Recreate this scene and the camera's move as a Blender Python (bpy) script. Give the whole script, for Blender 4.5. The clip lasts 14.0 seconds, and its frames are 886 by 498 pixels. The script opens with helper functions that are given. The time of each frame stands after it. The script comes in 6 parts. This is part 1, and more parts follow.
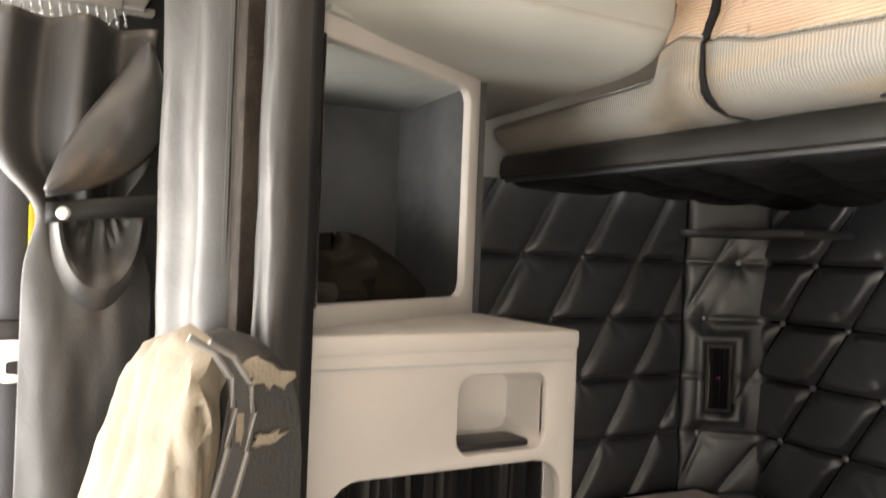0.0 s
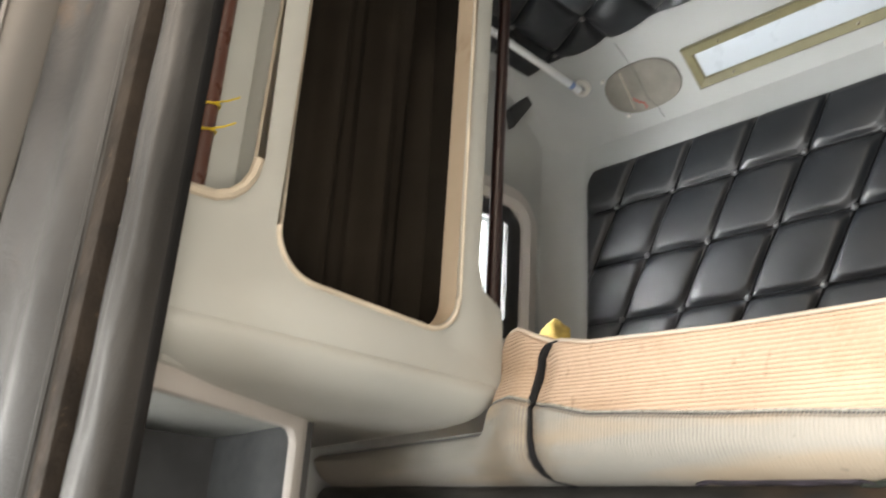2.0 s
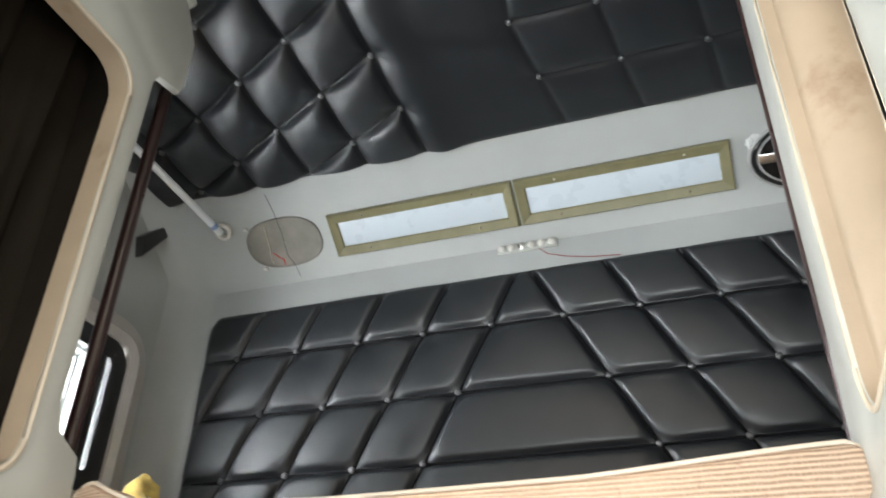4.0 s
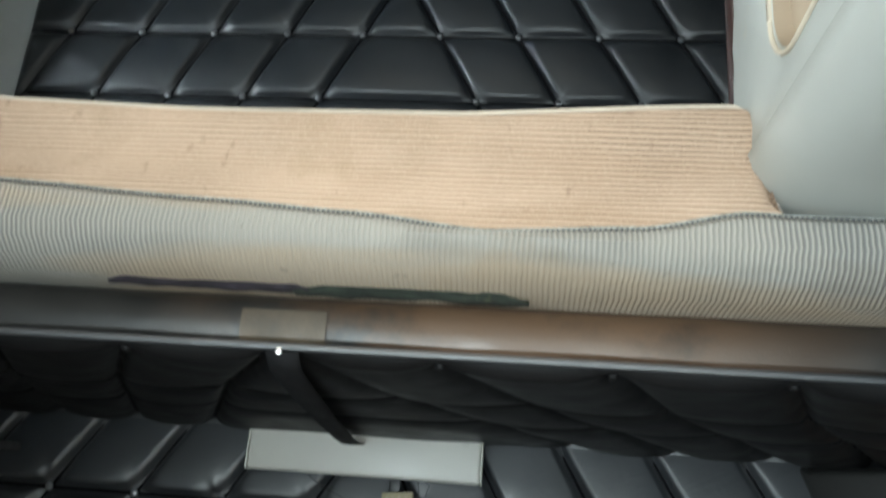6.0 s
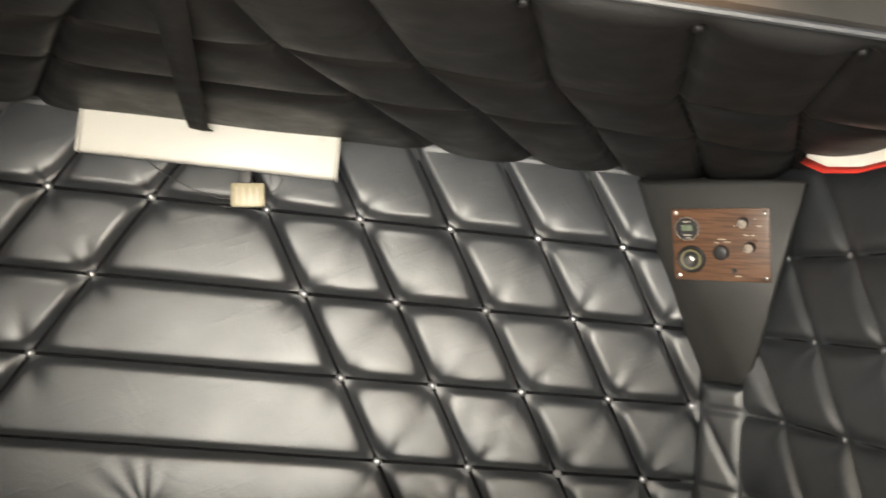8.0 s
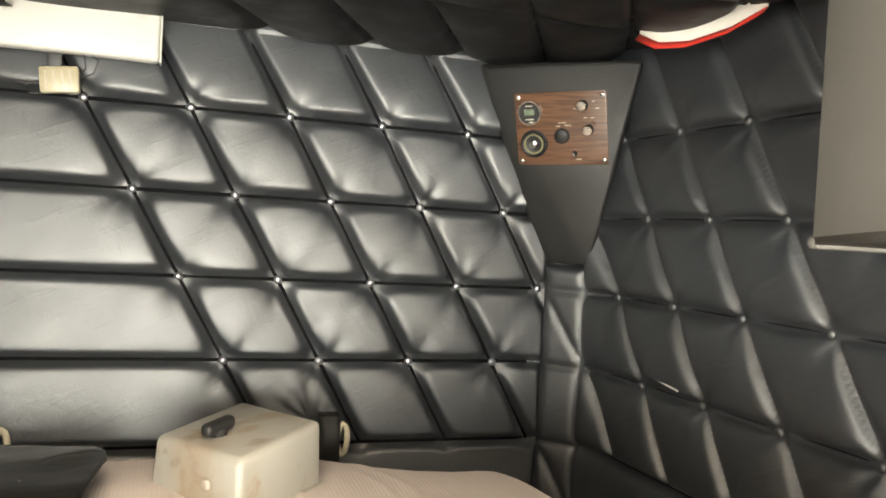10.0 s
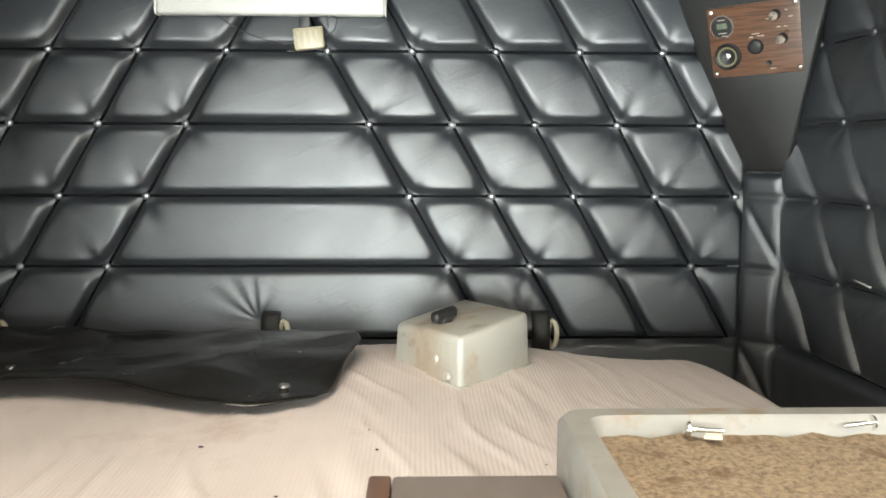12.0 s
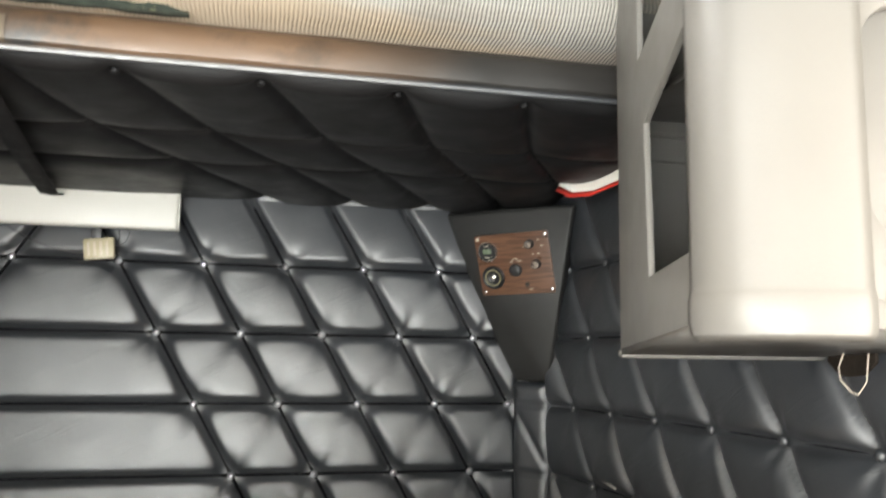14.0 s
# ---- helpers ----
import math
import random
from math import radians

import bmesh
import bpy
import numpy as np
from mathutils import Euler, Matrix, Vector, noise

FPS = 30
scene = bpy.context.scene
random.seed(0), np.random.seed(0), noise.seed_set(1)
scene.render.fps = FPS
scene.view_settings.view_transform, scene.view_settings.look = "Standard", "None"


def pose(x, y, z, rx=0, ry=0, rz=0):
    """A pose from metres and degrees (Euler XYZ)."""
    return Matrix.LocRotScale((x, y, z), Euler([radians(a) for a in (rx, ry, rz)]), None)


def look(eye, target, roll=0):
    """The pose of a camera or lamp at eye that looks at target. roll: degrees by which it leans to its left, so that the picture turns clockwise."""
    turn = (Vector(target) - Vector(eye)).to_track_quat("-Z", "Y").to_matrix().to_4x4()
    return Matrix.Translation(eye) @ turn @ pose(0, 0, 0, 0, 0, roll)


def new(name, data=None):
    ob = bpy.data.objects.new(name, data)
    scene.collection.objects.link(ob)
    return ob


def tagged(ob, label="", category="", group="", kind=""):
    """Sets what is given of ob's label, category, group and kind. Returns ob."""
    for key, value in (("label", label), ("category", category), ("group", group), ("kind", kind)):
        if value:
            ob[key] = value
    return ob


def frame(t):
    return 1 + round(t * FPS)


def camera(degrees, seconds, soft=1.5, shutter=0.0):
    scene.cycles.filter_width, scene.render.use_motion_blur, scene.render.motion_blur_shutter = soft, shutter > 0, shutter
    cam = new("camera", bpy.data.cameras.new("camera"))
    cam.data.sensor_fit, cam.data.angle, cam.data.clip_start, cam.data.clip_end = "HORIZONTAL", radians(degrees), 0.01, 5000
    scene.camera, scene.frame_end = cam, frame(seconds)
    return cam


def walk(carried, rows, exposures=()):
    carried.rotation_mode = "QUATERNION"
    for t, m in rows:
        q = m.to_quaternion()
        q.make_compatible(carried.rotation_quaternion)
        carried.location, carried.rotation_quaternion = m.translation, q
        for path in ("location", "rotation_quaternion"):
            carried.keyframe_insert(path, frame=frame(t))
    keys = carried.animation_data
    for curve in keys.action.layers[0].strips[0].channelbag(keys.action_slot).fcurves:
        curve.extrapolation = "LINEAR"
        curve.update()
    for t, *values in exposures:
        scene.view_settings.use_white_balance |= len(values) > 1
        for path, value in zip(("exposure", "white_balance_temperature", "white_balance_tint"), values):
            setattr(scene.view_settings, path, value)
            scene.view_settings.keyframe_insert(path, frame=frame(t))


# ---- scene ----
cam = camera(57.6, 14.0, soft=1.7, shutter=0.4)
PATH = [
    (0, (0.289, -1.48, 1.307), (-1.454, -0.499, 1.305), 2.2),
    (0.5, (0.287, -1.485, 1.333), (-1.415, -0.447, 1.503), 2.4),
    (1, (0.273, -1.487, 1.357), (-1.368, -0.398, 1.705), 2.9),
    (1.5, (0.259, -1.504, 1.384), (-1.269, -0.325, 1.909), 3.5),
    (2, (0.262, -1.505, 1.401), (-1.136, -0.247, 2.082), 3.8),
    (2.5, (0.239, -1.495, 1.412), (-0.956, -0.135, 2.261), 3.6),
    (3, (0.25, -1.486, 1.435), (-0.746, -0.062, 2.425), 3.5),
    (3.2, (0.252, -1.48, 1.439), (-0.646, -0.037, 2.492), 3.3),
    (5.3, (0.173, -1.395, 1.35), (-0.081, 0.37, 2.256), 3.2),
    (5.5, (0.169, -1.383, 1.339), (-0.069, 0.419, 2.173), 3.6),
    (5.6, (0.171, -1.377, 1.331), (-0.066, 0.442, 2.128), 3.6),
    (6, (0.164, -1.355, 1.304), (-0.051, 0.533, 1.929), 4.5),
    (6.5, (0.157, -1.339, 1.276), (-0.042, 0.605, 1.703), 5.3),
    (7, (0.145, -1.329, 1.241), (0.006, 0.65, 1.489), 5.7),
    (7.5, (0.125, -1.311, 1.204), (0.146, 0.683, 1.366), 5.7),
    (8, (0.109, -1.281, 1.185), (0.378, 0.697, 1.31), 5.4),
    (8.5, (0.119, -1.242, 1.173), (0.629, 0.689, 1.273), 4.8),
    (8.6, (0.122, -1.235, 1.172), (0.673, 0.685, 1.262), 4.3),
    (8.7, (0.125, -1.231, 1.171), (0.719, 0.677, 1.252), 4.5),
    (10.8, (0.144, -1.306, 1.117), (0.691, 0.614, 0.998), 1.4),
    (11, (0.141, -1.323, 1.115), (0.607, 0.618, 0.976), 1.2),
    (11.5, (0.149, -1.38, 1.12), (0.391, 0.597, 0.929), 0.6),
    (12, (0.161, -1.428, 1.124), (0.217, 0.557, 0.888), 0.2),
    (12.5, (0.18, -1.458, 1.126), (0.207, 0.529, 0.903), 0.9),
    (13, (0.201, -1.494, 1.125), (0.406, 0.492, 1.017), 2.1),
    (13.5, (0.219, -1.508, 1.128), (0.584, 0.457, 1.203), 2.2),
    (14, (0.242, -1.518, 1.141), (0.688, 0.414, 1.401), 0.8),
]
EXPOSURES = [(0, 0.16, 7650, 15), (1.8, 0.03, 7300, 13), (3.0, 0.24, 6950, 10), (5.5, -0.68, 6550, 4), (6.2, -0.58, 6200, 0), (6.6, -0.25, 6000, 0), (7.0, 0.40, 5500, 1), (7.5, 0.80, 7000, 10), (8.0, 0.95, 8200, 13), (8.5, 1.0, 8600, 14), (11.0, 1.02, 7500, 7), (12.5, 0.98, 6800, 6), (14.0, 0.60, 7250, 11)]
walk(cam, [(t, look(eye, target, roll)) for t, eye, target, roll in PATH], EXPOSURES)

# ---- light and exposure ----
def area_lamp(name, m, sx, sy, power, color):
    d = bpy.data.lights.new(name, "AREA")
    d.shape, d.size, d.size_y, d.energy, d.color = "RECTANGLE", sx, sy, power, color
    ob = new(name, d)
    ob.matrix_world = m
    return ob


world = bpy.data.worlds.new("sky")
scene.world = world
world.use_nodes = True
sky = world.node_tree.nodes.new("ShaderNodeTexSky")
sky.sky_type, sky.sun_disc = "NISHITA", False
sky.sun_elevation, sky.sun_rotation = radians(48), radians(200)
world.node_tree.nodes["Background"].inputs[1].default_value = 0.12
world.node_tree.links.new(sky.outputs[0], world.node_tree.nodes["Background"].inputs[0])
sun = new("sun", bpy.data.lights.new("sun", "SUN"))
sun.data.energy, sun.data.angle, sun.data.color = 1.3, radians(45), (1.0, 0.93, 0.82)
sun.matrix_world = look((-1.5, -6, 7.5), (0, 0, 0))
area_lamp("windshield_daylight", look((-0.30, -3.0, 0.72), (-0.15, 0, 0.90)), 1.60, 1.0, 112, (0.86, 0.94, 1.0))
area_lamp("door_window_daylight", look((-1.20, -2.0, 1.16), (0.5, -0.55, 1.10)), 0.90, 0.86, 52, (0.92, 0.97, 1.0))
area_lamp("open_door_daylight", look((1.15, -1.74, 0.90), (-0.6, -0.9, 1.0)), 0.95, 1.1, 24, (1.0, 0.95, 0.88))
# No roof window is known; this added lamp brightens the bunks from above.
area_lamp("added_roof_fill", look((-0.1, -1.98, 2.74), (-0.1, -1.88, 0.5)), 1.75, 1.1, 36, (1.0, 0.86, 0.70))
area_lamp("sleeper_window_daylight", look((-1.125, -0.37, 1.99), (0.5, -0.37, 1.95)), 0.44, 0.36, 30, (0.86, 0.93, 1.0))


# ---- materials ----
def material(name, base, rough=0.5, metal=0.0, spec=0.5, grain=0.0, grain_size=300.0, mottle=0.15, mottle_size=6.0,
             wear=None, wear_at=0.62, wear_size=9.0, coat=0.0, rough_var=0.08, crease=0.0, crease_size=18.0, wrinkle=0.0, coat_ior=1.5):
    """A surface with colour varied at two scales, fine relief and, if given, a worn or stained second colour."""
    m = bpy.data.materials.new(name)
    m.use_nodes = True
    n, l = m.node_tree.nodes, m.node_tree.links
    b = n["Principled BSDF"]
    b.inputs["Metallic"].default_value = metal
    b.inputs["Specular IOR Level"].default_value = spec
    b.inputs["Coat Weight"].default_value = coat
    b.inputs["Coat Roughness"].default_value = rough
    b.inputs["Coat IOR"].default_value = coat_ior
    tc = n.new("ShaderNodeTexCoord")
    co = tc.outputs["Object"]
    big = n.new("ShaderNodeTexNoise")
    big.inputs["Scale"].default_value, big.inputs["Detail"].default_value = mottle_size, 6
    l.new(co, big.inputs["Vector"])
    ramp = n.new("ShaderNodeMapRange")
    ramp.inputs["From Min"].default_value, ramp.inputs["From Max"].default_value = 0.3, 0.7
    ramp.inputs["To Min"].default_value, ramp.inputs["To Max"].default_value = 1 - mottle, 1 + mottle
    l.new(big.outputs["Fac"], ramp.inputs["Value"])
    mul = n.new("ShaderNodeVectorMath")
    mul.operation = "SCALE"
    mul.inputs[0].default_value = base
    l.new(ramp.outputs[0], mul.inputs["Scale"])
    color = mul.outputs[0]
    if wear:
        w = n.new("ShaderNodeTexNoise")
        w.inputs["Scale"].default_value, w.inputs["Detail"].default_value, w.inputs["Roughness"].default_value = wear_size, 9, 0.65
        l.new(co, w.inputs["Vector"])
        wr = n.new("ShaderNodeMapRange")
        wr.inputs["From Min"].default_value, wr.inputs["From Max"].default_value = wear_at, wear_at + 0.12
        l.new(w.outputs["Fac"], wr.inputs["Value"])
        mix = n.new("ShaderNodeMix")
        mix.data_type = "RGBA"
        l.new(wr.outputs[0], mix.inputs["Factor"])
        l.new(color, mix.inputs["A"])
        mix.inputs["B"].default_value = (*wear, 1)
        color = mix.outputs["Result"]
    l.new(color, b.inputs["Base Color"])
    rr = n.new("ShaderNodeMapRange")
    rr.inputs["From Min"].default_value, rr.inputs["From Max"].default_value = 0.3, 0.7
    rr.inputs["To Min"].default_value, rr.inputs["To Max"].default_value = max(0.03, rough - rough_var), min(1, rough + rough_var)
    rn = n.new("ShaderNodeTexNoise")
    rn.inputs["Scale"].default_value, rn.inputs["Detail"].default_value = mottle_size * 3.1, 5
    l.new(co, rn.inputs["Vector"])
    l.new(rn.outputs["Fac"], rr.inputs["Value"])
    l.new(rr.outputs[0], b.inputs["Roughness"])
    height = None
    if grain:
        g = n.new("ShaderNodeTexNoise")
        g.inputs["Scale"].default_value, g.inputs["Detail"].default_value = grain_size, 3
        l.new(co, g.inputs["Vector"])
        bump = n.new("ShaderNodeBump")
        bump.inputs["Strength"].default_value, bump.inputs["Distance"].default_value = grain, 0.0012
        l.new(g.outputs["Fac"], bump.inputs["Height"])
        height = bump
    if crease:
        v = n.new("ShaderNodeTexNoise")
        v.inputs["Scale"].default_value, v.inputs["Detail"].default_value, v.inputs["Distortion"].default_value = crease_size, 5, 1.4
        l.new(co, v.inputs["Vector"])
        b2 = n.new("ShaderNodeBump")
        b2.inputs["Strength"].default_value, b2.inputs["Distance"].default_value = crease, 0.006
        l.new(v.outputs["Fac"], b2.inputs["Height"])
        if height:
            l.new(height.outputs["Normal"], b2.inputs["Normal"])
        height = b2
    if wrinkle:
        mp, wn = n.new("ShaderNodeMapping"), n.new("ShaderNodeTexNoise")
        mp.vector_type = "TEXTURE"
        mp.inputs["Rotation"].default_value, mp.inputs["Scale"].default_value = (0, 0, radians(27)), (1 / 13, 1 / 120, 1 / 40)
        wn.inputs["Scale"].default_value, wn.inputs["Detail"].default_value, wn.inputs["Distortion"].default_value = 1.0, 3, 0.6
        wr2, b3 = n.new("ShaderNodeMapRange"), n.new("ShaderNodeBump")
        wr2.inputs["From Min"].default_value, wr2.inputs["From Max"].default_value = 0.56, 0.72
        b3.inputs["Strength"].default_value, b3.inputs["Distance"].default_value = wrinkle, 0.0016
        l.new(co, mp.inputs["Vector"])
        l.new(mp.outputs[0], wn.inputs["Vector"])
        l.new(wn.outputs["Fac"], wr2.inputs["Value"])
        l.new(wr2.outputs[0], b3.inputs["Height"])
        if height:
            l.new(height.outputs["Normal"], b3.inputs["Normal"])
        height = b3
    if height:
        l.new(height.outputs["Normal"], b.inputs["Normal"])
        l.new(height.outputs["Normal"], b.inputs["Coat Normal"])
    return m


def ribbed(name, base, dark, axis, per_metre, rough=0.9, depth=0.0015, stain=(0.30, 0.17, 0.08), stain_at=0.6, wobble=1.2, contrast=0.55):
    """Woven cloth with ribs across the given axis, yarn flecks and stains."""
    m = material(name, base, rough, spec=0.2, mottle=0.10, mottle_size=4, wear=stain, wear_at=stain_at, wear_size=5)
    n, l = m.node_tree.nodes, m.node_tree.links
    b = n["Principled BSDF"]
    old = b.inputs["Base Color"].links[0].from_socket
    tc = n.new("ShaderNodeTexCoord")
    w = n.new("ShaderNodeTexWave")
    w.bands_direction = axis
    w.inputs["Scale"].default_value = per_metre * 0.314
    w.inputs["Distortion"].default_value, w.inputs["Detail"].default_value, w.inputs["Detail Scale"].default_value = wobble, 2, 0.6
    l.new(tc.outputs["Object"], w.inputs["Vector"])
    fl = n.new("ShaderNodeTexNoise")
    fl.inputs["Scale"].default_value, fl.inputs["Detail"].default_value = 260, 3
    l.new(tc.outputs["Object"], fl.inputs["Vector"])
    sc = n.new("ShaderNodeMath")
    sc.operation = "MULTIPLY"
    fade = n.new("ShaderNodeTexNoise")
    fade.inputs["Scale"].default_value, fade.inputs["Detail"].default_value = 3.5, 3
    l.new(tc.outputs["Object"], fade.inputs["Vector"])
    fr = n.new("ShaderNodeMapRange")
    fr.inputs["From Min"].default_value, fr.inputs["From Max"].default_value = 0.35, 0.65
    fr.inputs["To Min"].default_value, fr.inputs["To Max"].default_value = contrast * 0.15, contrast * 1.3
    l.new(fade.outputs["Fac"], fr.inputs["Value"])
    l.new(fr.outputs[0], sc.inputs[1])
    inv = n.new("ShaderNodeMath")
    inv.operation = "SUBTRACT"
    inv.inputs[0].default_value = 1.0
    l.new(w.outputs["Fac"], inv.inputs[1])
    l.new(inv.outputs[0], sc.inputs[0])
    mix = n.new("ShaderNodeMix")
    mix.data_type = "RGBA"
    l.new(sc.outputs[0], mix.inputs["Factor"])
    l.new(old, mix.inputs["A"])
    mix.inputs["B"].default_value = (*dark, 1)
    l.new(mix.outputs["Result"], b.inputs["Base Color"])
    add = n.new("ShaderNodeMath")
    add.operation = "MULTIPLY_ADD"
    add.inputs[1].default_value = 0.35
    l.new(fl.outputs["Fac"], add.inputs[0])
    l.new(w.outputs["Fac"], add.inputs[2])
    bump = n.new("ShaderNodeBump")
    bump.inputs["Strength"].default_value, bump.inputs["Distance"].default_value = 0.8, depth
    l.new(add.outputs[0], bump.inputs["Height"])
    l.new(bump.outputs["Normal"], b.inputs["Normal"])
    return m


VINYL = material("black_vinyl", (0.0065, 0.0098, 0.0145), 0.52, spec=1.0, grain=0.2, grain_size=420, mottle=0.25, crease=0.12, crease_size=20, wrinkle=0.16, coat=1.0, coat_ior=1.78)
VINYL_DULL = material("dull_black_vinyl", (0.007, 0.007, 0.0075), 0.52, spec=0.25, grain=0.3, grain_size=420, mottle=0.25, crease=0.22, crease_size=11)
VINYL_GREY = material("grey_brown_vinyl", (0.034, 0.033, 0.032), 0.50, spec=0.36, grain=0.25, grain_size=380, mottle=0.3, crease=0.3, crease_size=13, wear=(0.075, 0.050, 0.032), wear_at=0.6, wear_size=4)
PLASTIC = material("grey_plastic", (0.40, 0.41, 0.385), 0.5, grain=0.12, grain_size=500, mottle=0.05, wear=(0.50, 0.42, 0.30), wear_at=0.66)
PLASTIC_PALE = material("pale_pinkish_plastic", (0.47, 0.45, 0.43), 0.42, grain=0.1, grain_size=500, mottle=0.05, wear=(0.40, 0.36, 0.31), wear_at=0.66)
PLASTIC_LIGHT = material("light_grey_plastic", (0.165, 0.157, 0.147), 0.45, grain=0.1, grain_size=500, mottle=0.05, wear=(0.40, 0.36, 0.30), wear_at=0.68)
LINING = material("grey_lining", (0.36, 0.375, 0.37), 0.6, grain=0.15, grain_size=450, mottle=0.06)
PLASTIC_WARM = material("warm_worn_plastic_edge", (0.50, 0.44, 0.35), 0.55, grain=0.2, mottle=0.15, mottle_size=20)
DARK = material("dark_plastic", (0.018, 0.018, 0.019), 0.45, grain=0.1)
METAL = material("plated_steel", (0.75, 0.74, 0.71), 0.25, metal=1.0, mottle=0.1)
COPPER = material("brown_painted_tube", (0.095, 0.036, 0.024), 0.32, coat=0.3, mottle=0.2, mottle_size=20)
# The tube brown again, darkened to put shade into its colour.
COPPER_SHADED = material("shaded_brown_painted_tube", (0.030, 0.013, 0.011), 0.35, coat=0.3, mottle=0.2, mottle_size=20)
WHITE = material("white_plastic", (0.56, 0.55, 0.51), 0.35, mottle=0.03)
def flecked(m, color, scale, at, amount):
    """Adds small smudges of a second colour, drawn out along the axes with the smaller scales."""
    n, l = m.node_tree.nodes, m.node_tree.links
    b = n["Principled BSDF"]
    old = b.inputs["Base Color"].links[0].from_socket
    tc, mp, no, mr, mx = (n.new("ShaderNode" + k) for k in ("TexCoord", "Mapping", "TexNoise", "MapRange", "Mix"))
    mp.inputs["Scale"].default_value = scale
    no.inputs["Scale"].default_value, no.inputs["Detail"].default_value = 1.0, 3
    mr.inputs["From Min"].default_value, mr.inputs["From Max"].default_value = at, at + 0.12
    mr.inputs["To Max"].default_value = amount
    mx.data_type = "RGBA"
    mx.inputs["B"].default_value = (*color, 1)
    l.new(tc.outputs["Object"], mp.inputs["Vector"])
    l.new(mp.outputs[0], no.inputs["Vector"])
    l.new(no.outputs["Fac"], mr.inputs["Value"])
    l.new(mr.outputs[0], mx.inputs["Factor"])
    l.new(old, mx.inputs["A"])
    l.new(mx.outputs["Result"], b.inputs["Base Color"])


def sheen_stretch(m, centre, half):
    """Keeps a material's painted brown reflection to a stretch along x, fading out at its ends."""
    n, l = m.node_tree.nodes, m.node_tree.links
    mix = m.node_tree.nodes["Principled BSDF"].inputs["Base Color"].links[0].from_node
    old = mix.inputs["Factor"].links[0].from_socket
    tc, xyz, off, size, fade, mul = (n.new("ShaderNode" + k) for k in ("TexCoord", "SeparateXYZ", "Math", "Math", "MapRange", "Math"))
    off.operation, size.operation, mul.operation = "SUBTRACT", "ABSOLUTE", "MULTIPLY"
    off.inputs[1].default_value = centre
    fade.inputs["From Min"].default_value, fade.inputs["From Max"].default_value = half * 1.3, half * 0.5
    l.new(tc.outputs["Object"], xyz.inputs[0])
    l.new(xyz.outputs["X"], off.inputs[0])
    l.new(off.outputs[0], size.inputs[0])
    l.new(size.outputs[0], fade.inputs["Value"])
    l.new(fade.outputs[0], mul.inputs[0])
    l.new(old, mul.inputs[1])
    l.new(mul.outputs[0], mix.inputs["Factor"])


RIB_V = ribbed("beige_ribbed_cloth", (0.315, 0.298, 0.268), (0.128, 0.128, 0.124), "X", 232, depth=0.0011, wobble=2.4, contrast=0.95, stain=(0.27, 0.22, 0.165), stain_at=0.55)
RIB_H = ribbed("beige_woven_cloth", (0.485, 0.355, 0.264), (0.20, 0.140, 0.098), "Z", 205, depth=0.0016, wobble=1.2, contrast=0.95, stain=(0.39, 0.285, 0.20), stain_at=0.57)
flecked(RIB_H, (0.26, 0.165, 0.10), (2.6, 4.0, 8.0), 0.50, 0.5)
flecked(RIB_H, (0.16, 0.10, 0.07), (75.0, 60.0, 36.0), 0.67, 0.7)
flecked(RIB_V, (0.17, 0.15, 0.125), (3.0, 9.0, 12.0), 0.50, 0.6)
flecked(RIB_V, (0.36, 0.27, 0.18), (2.2, 6.0, 16.0), 0.47, 0.55)
flecked(RIB_V, (0.11, 0.10, 0.09), (70.0, 60.0, 70.0), 0.68, 0.6)
flecked(RIB_H, (0.56, 0.44, 0.33), (520.0, 400.0, 300.0), 0.50, 0.24)
RIB_BED = ribbed("pinkish_ribbed_bedding", (0.56, 0.505, 0.485), (0.32, 0.27, 0.255), "X", 185, stain=(0.46, 0.39, 0.355), depth=0.0003, wobble=1.8, contrast=0.08)
CARPET = material("brown_carpet", (0.20, 0.152, 0.105), 0.95, grain=1.0, grain_size=700, mottle=0.38, mottle_size=300, spec=0.1, wear=(0.10, 0.065, 0.04), wear_at=0.52, wear_size=26)
FLOOR_MAT = material("black_rubber_floor", (0.03, 0.03, 0.03), 0.7, grain=0.3, mottle=0.3)
WOOD = material("walnut_veneer", (0.135, 0.066, 0.038), 0.35, mottle=0.2, mottle_size=12, coat=0.3)
flecked(WOOD, (0.050, 0.022, 0.013), (14.0, 14.0, 300.0), 0.47, 0.75)
# Curtain and cloth colour; also stands for shade inside two openings.
CLOTH_AND_SHADE = material("dark_brown_cloth_and_shade", (0.019, 0.0155, 0.012), 0.9, grain=0.3, mottle=0.2, spec=0.1)
OLIVE = material("olive_drab_frame", (0.17, 0.155, 0.085), 0.45, mottle=0.1, mottle_size=30)
FOAM = material("yellow_foam", (0.50, 0.36, 0.10), 0.95, grain=1.0, grain_size=120, mottle=0.3, mottle_size=50)
CLOTH_BEIGE = material("dirty_cream_cloth", (0.155, 0.132, 0.100), 0.9, grain=0.6, grain_size=420, mottle=0.15, mottle_size=18, crease=0.45, crease_size=25, wear=(0.20, 0.13, 0.07), wear_at=0.54, wear_size=11)
RED = material("red_cloth", (0.55, 0.03, 0.02), 0.8, grain=0.3)
CLOTH_WHITE = material("white_cloth", (0.70, 0.66, 0.60), 0.9, grain=0.3)
TANK = material("aged_white_polythene", (0.42, 0.415, 0.375), 0.38, mottle=0.08, wear=(0.36, 0.29, 0.20), wear_at=0.55, wear_size=14)
flecked(TANK, (0.20, 0.12, 0.06), (16.0, 18.0, 26.0), 0.58, 0.55)
flecked(TANK, (0.34, 0.245, 0.16), (7.0, 7.0, 3.0), 0.50, 0.6)
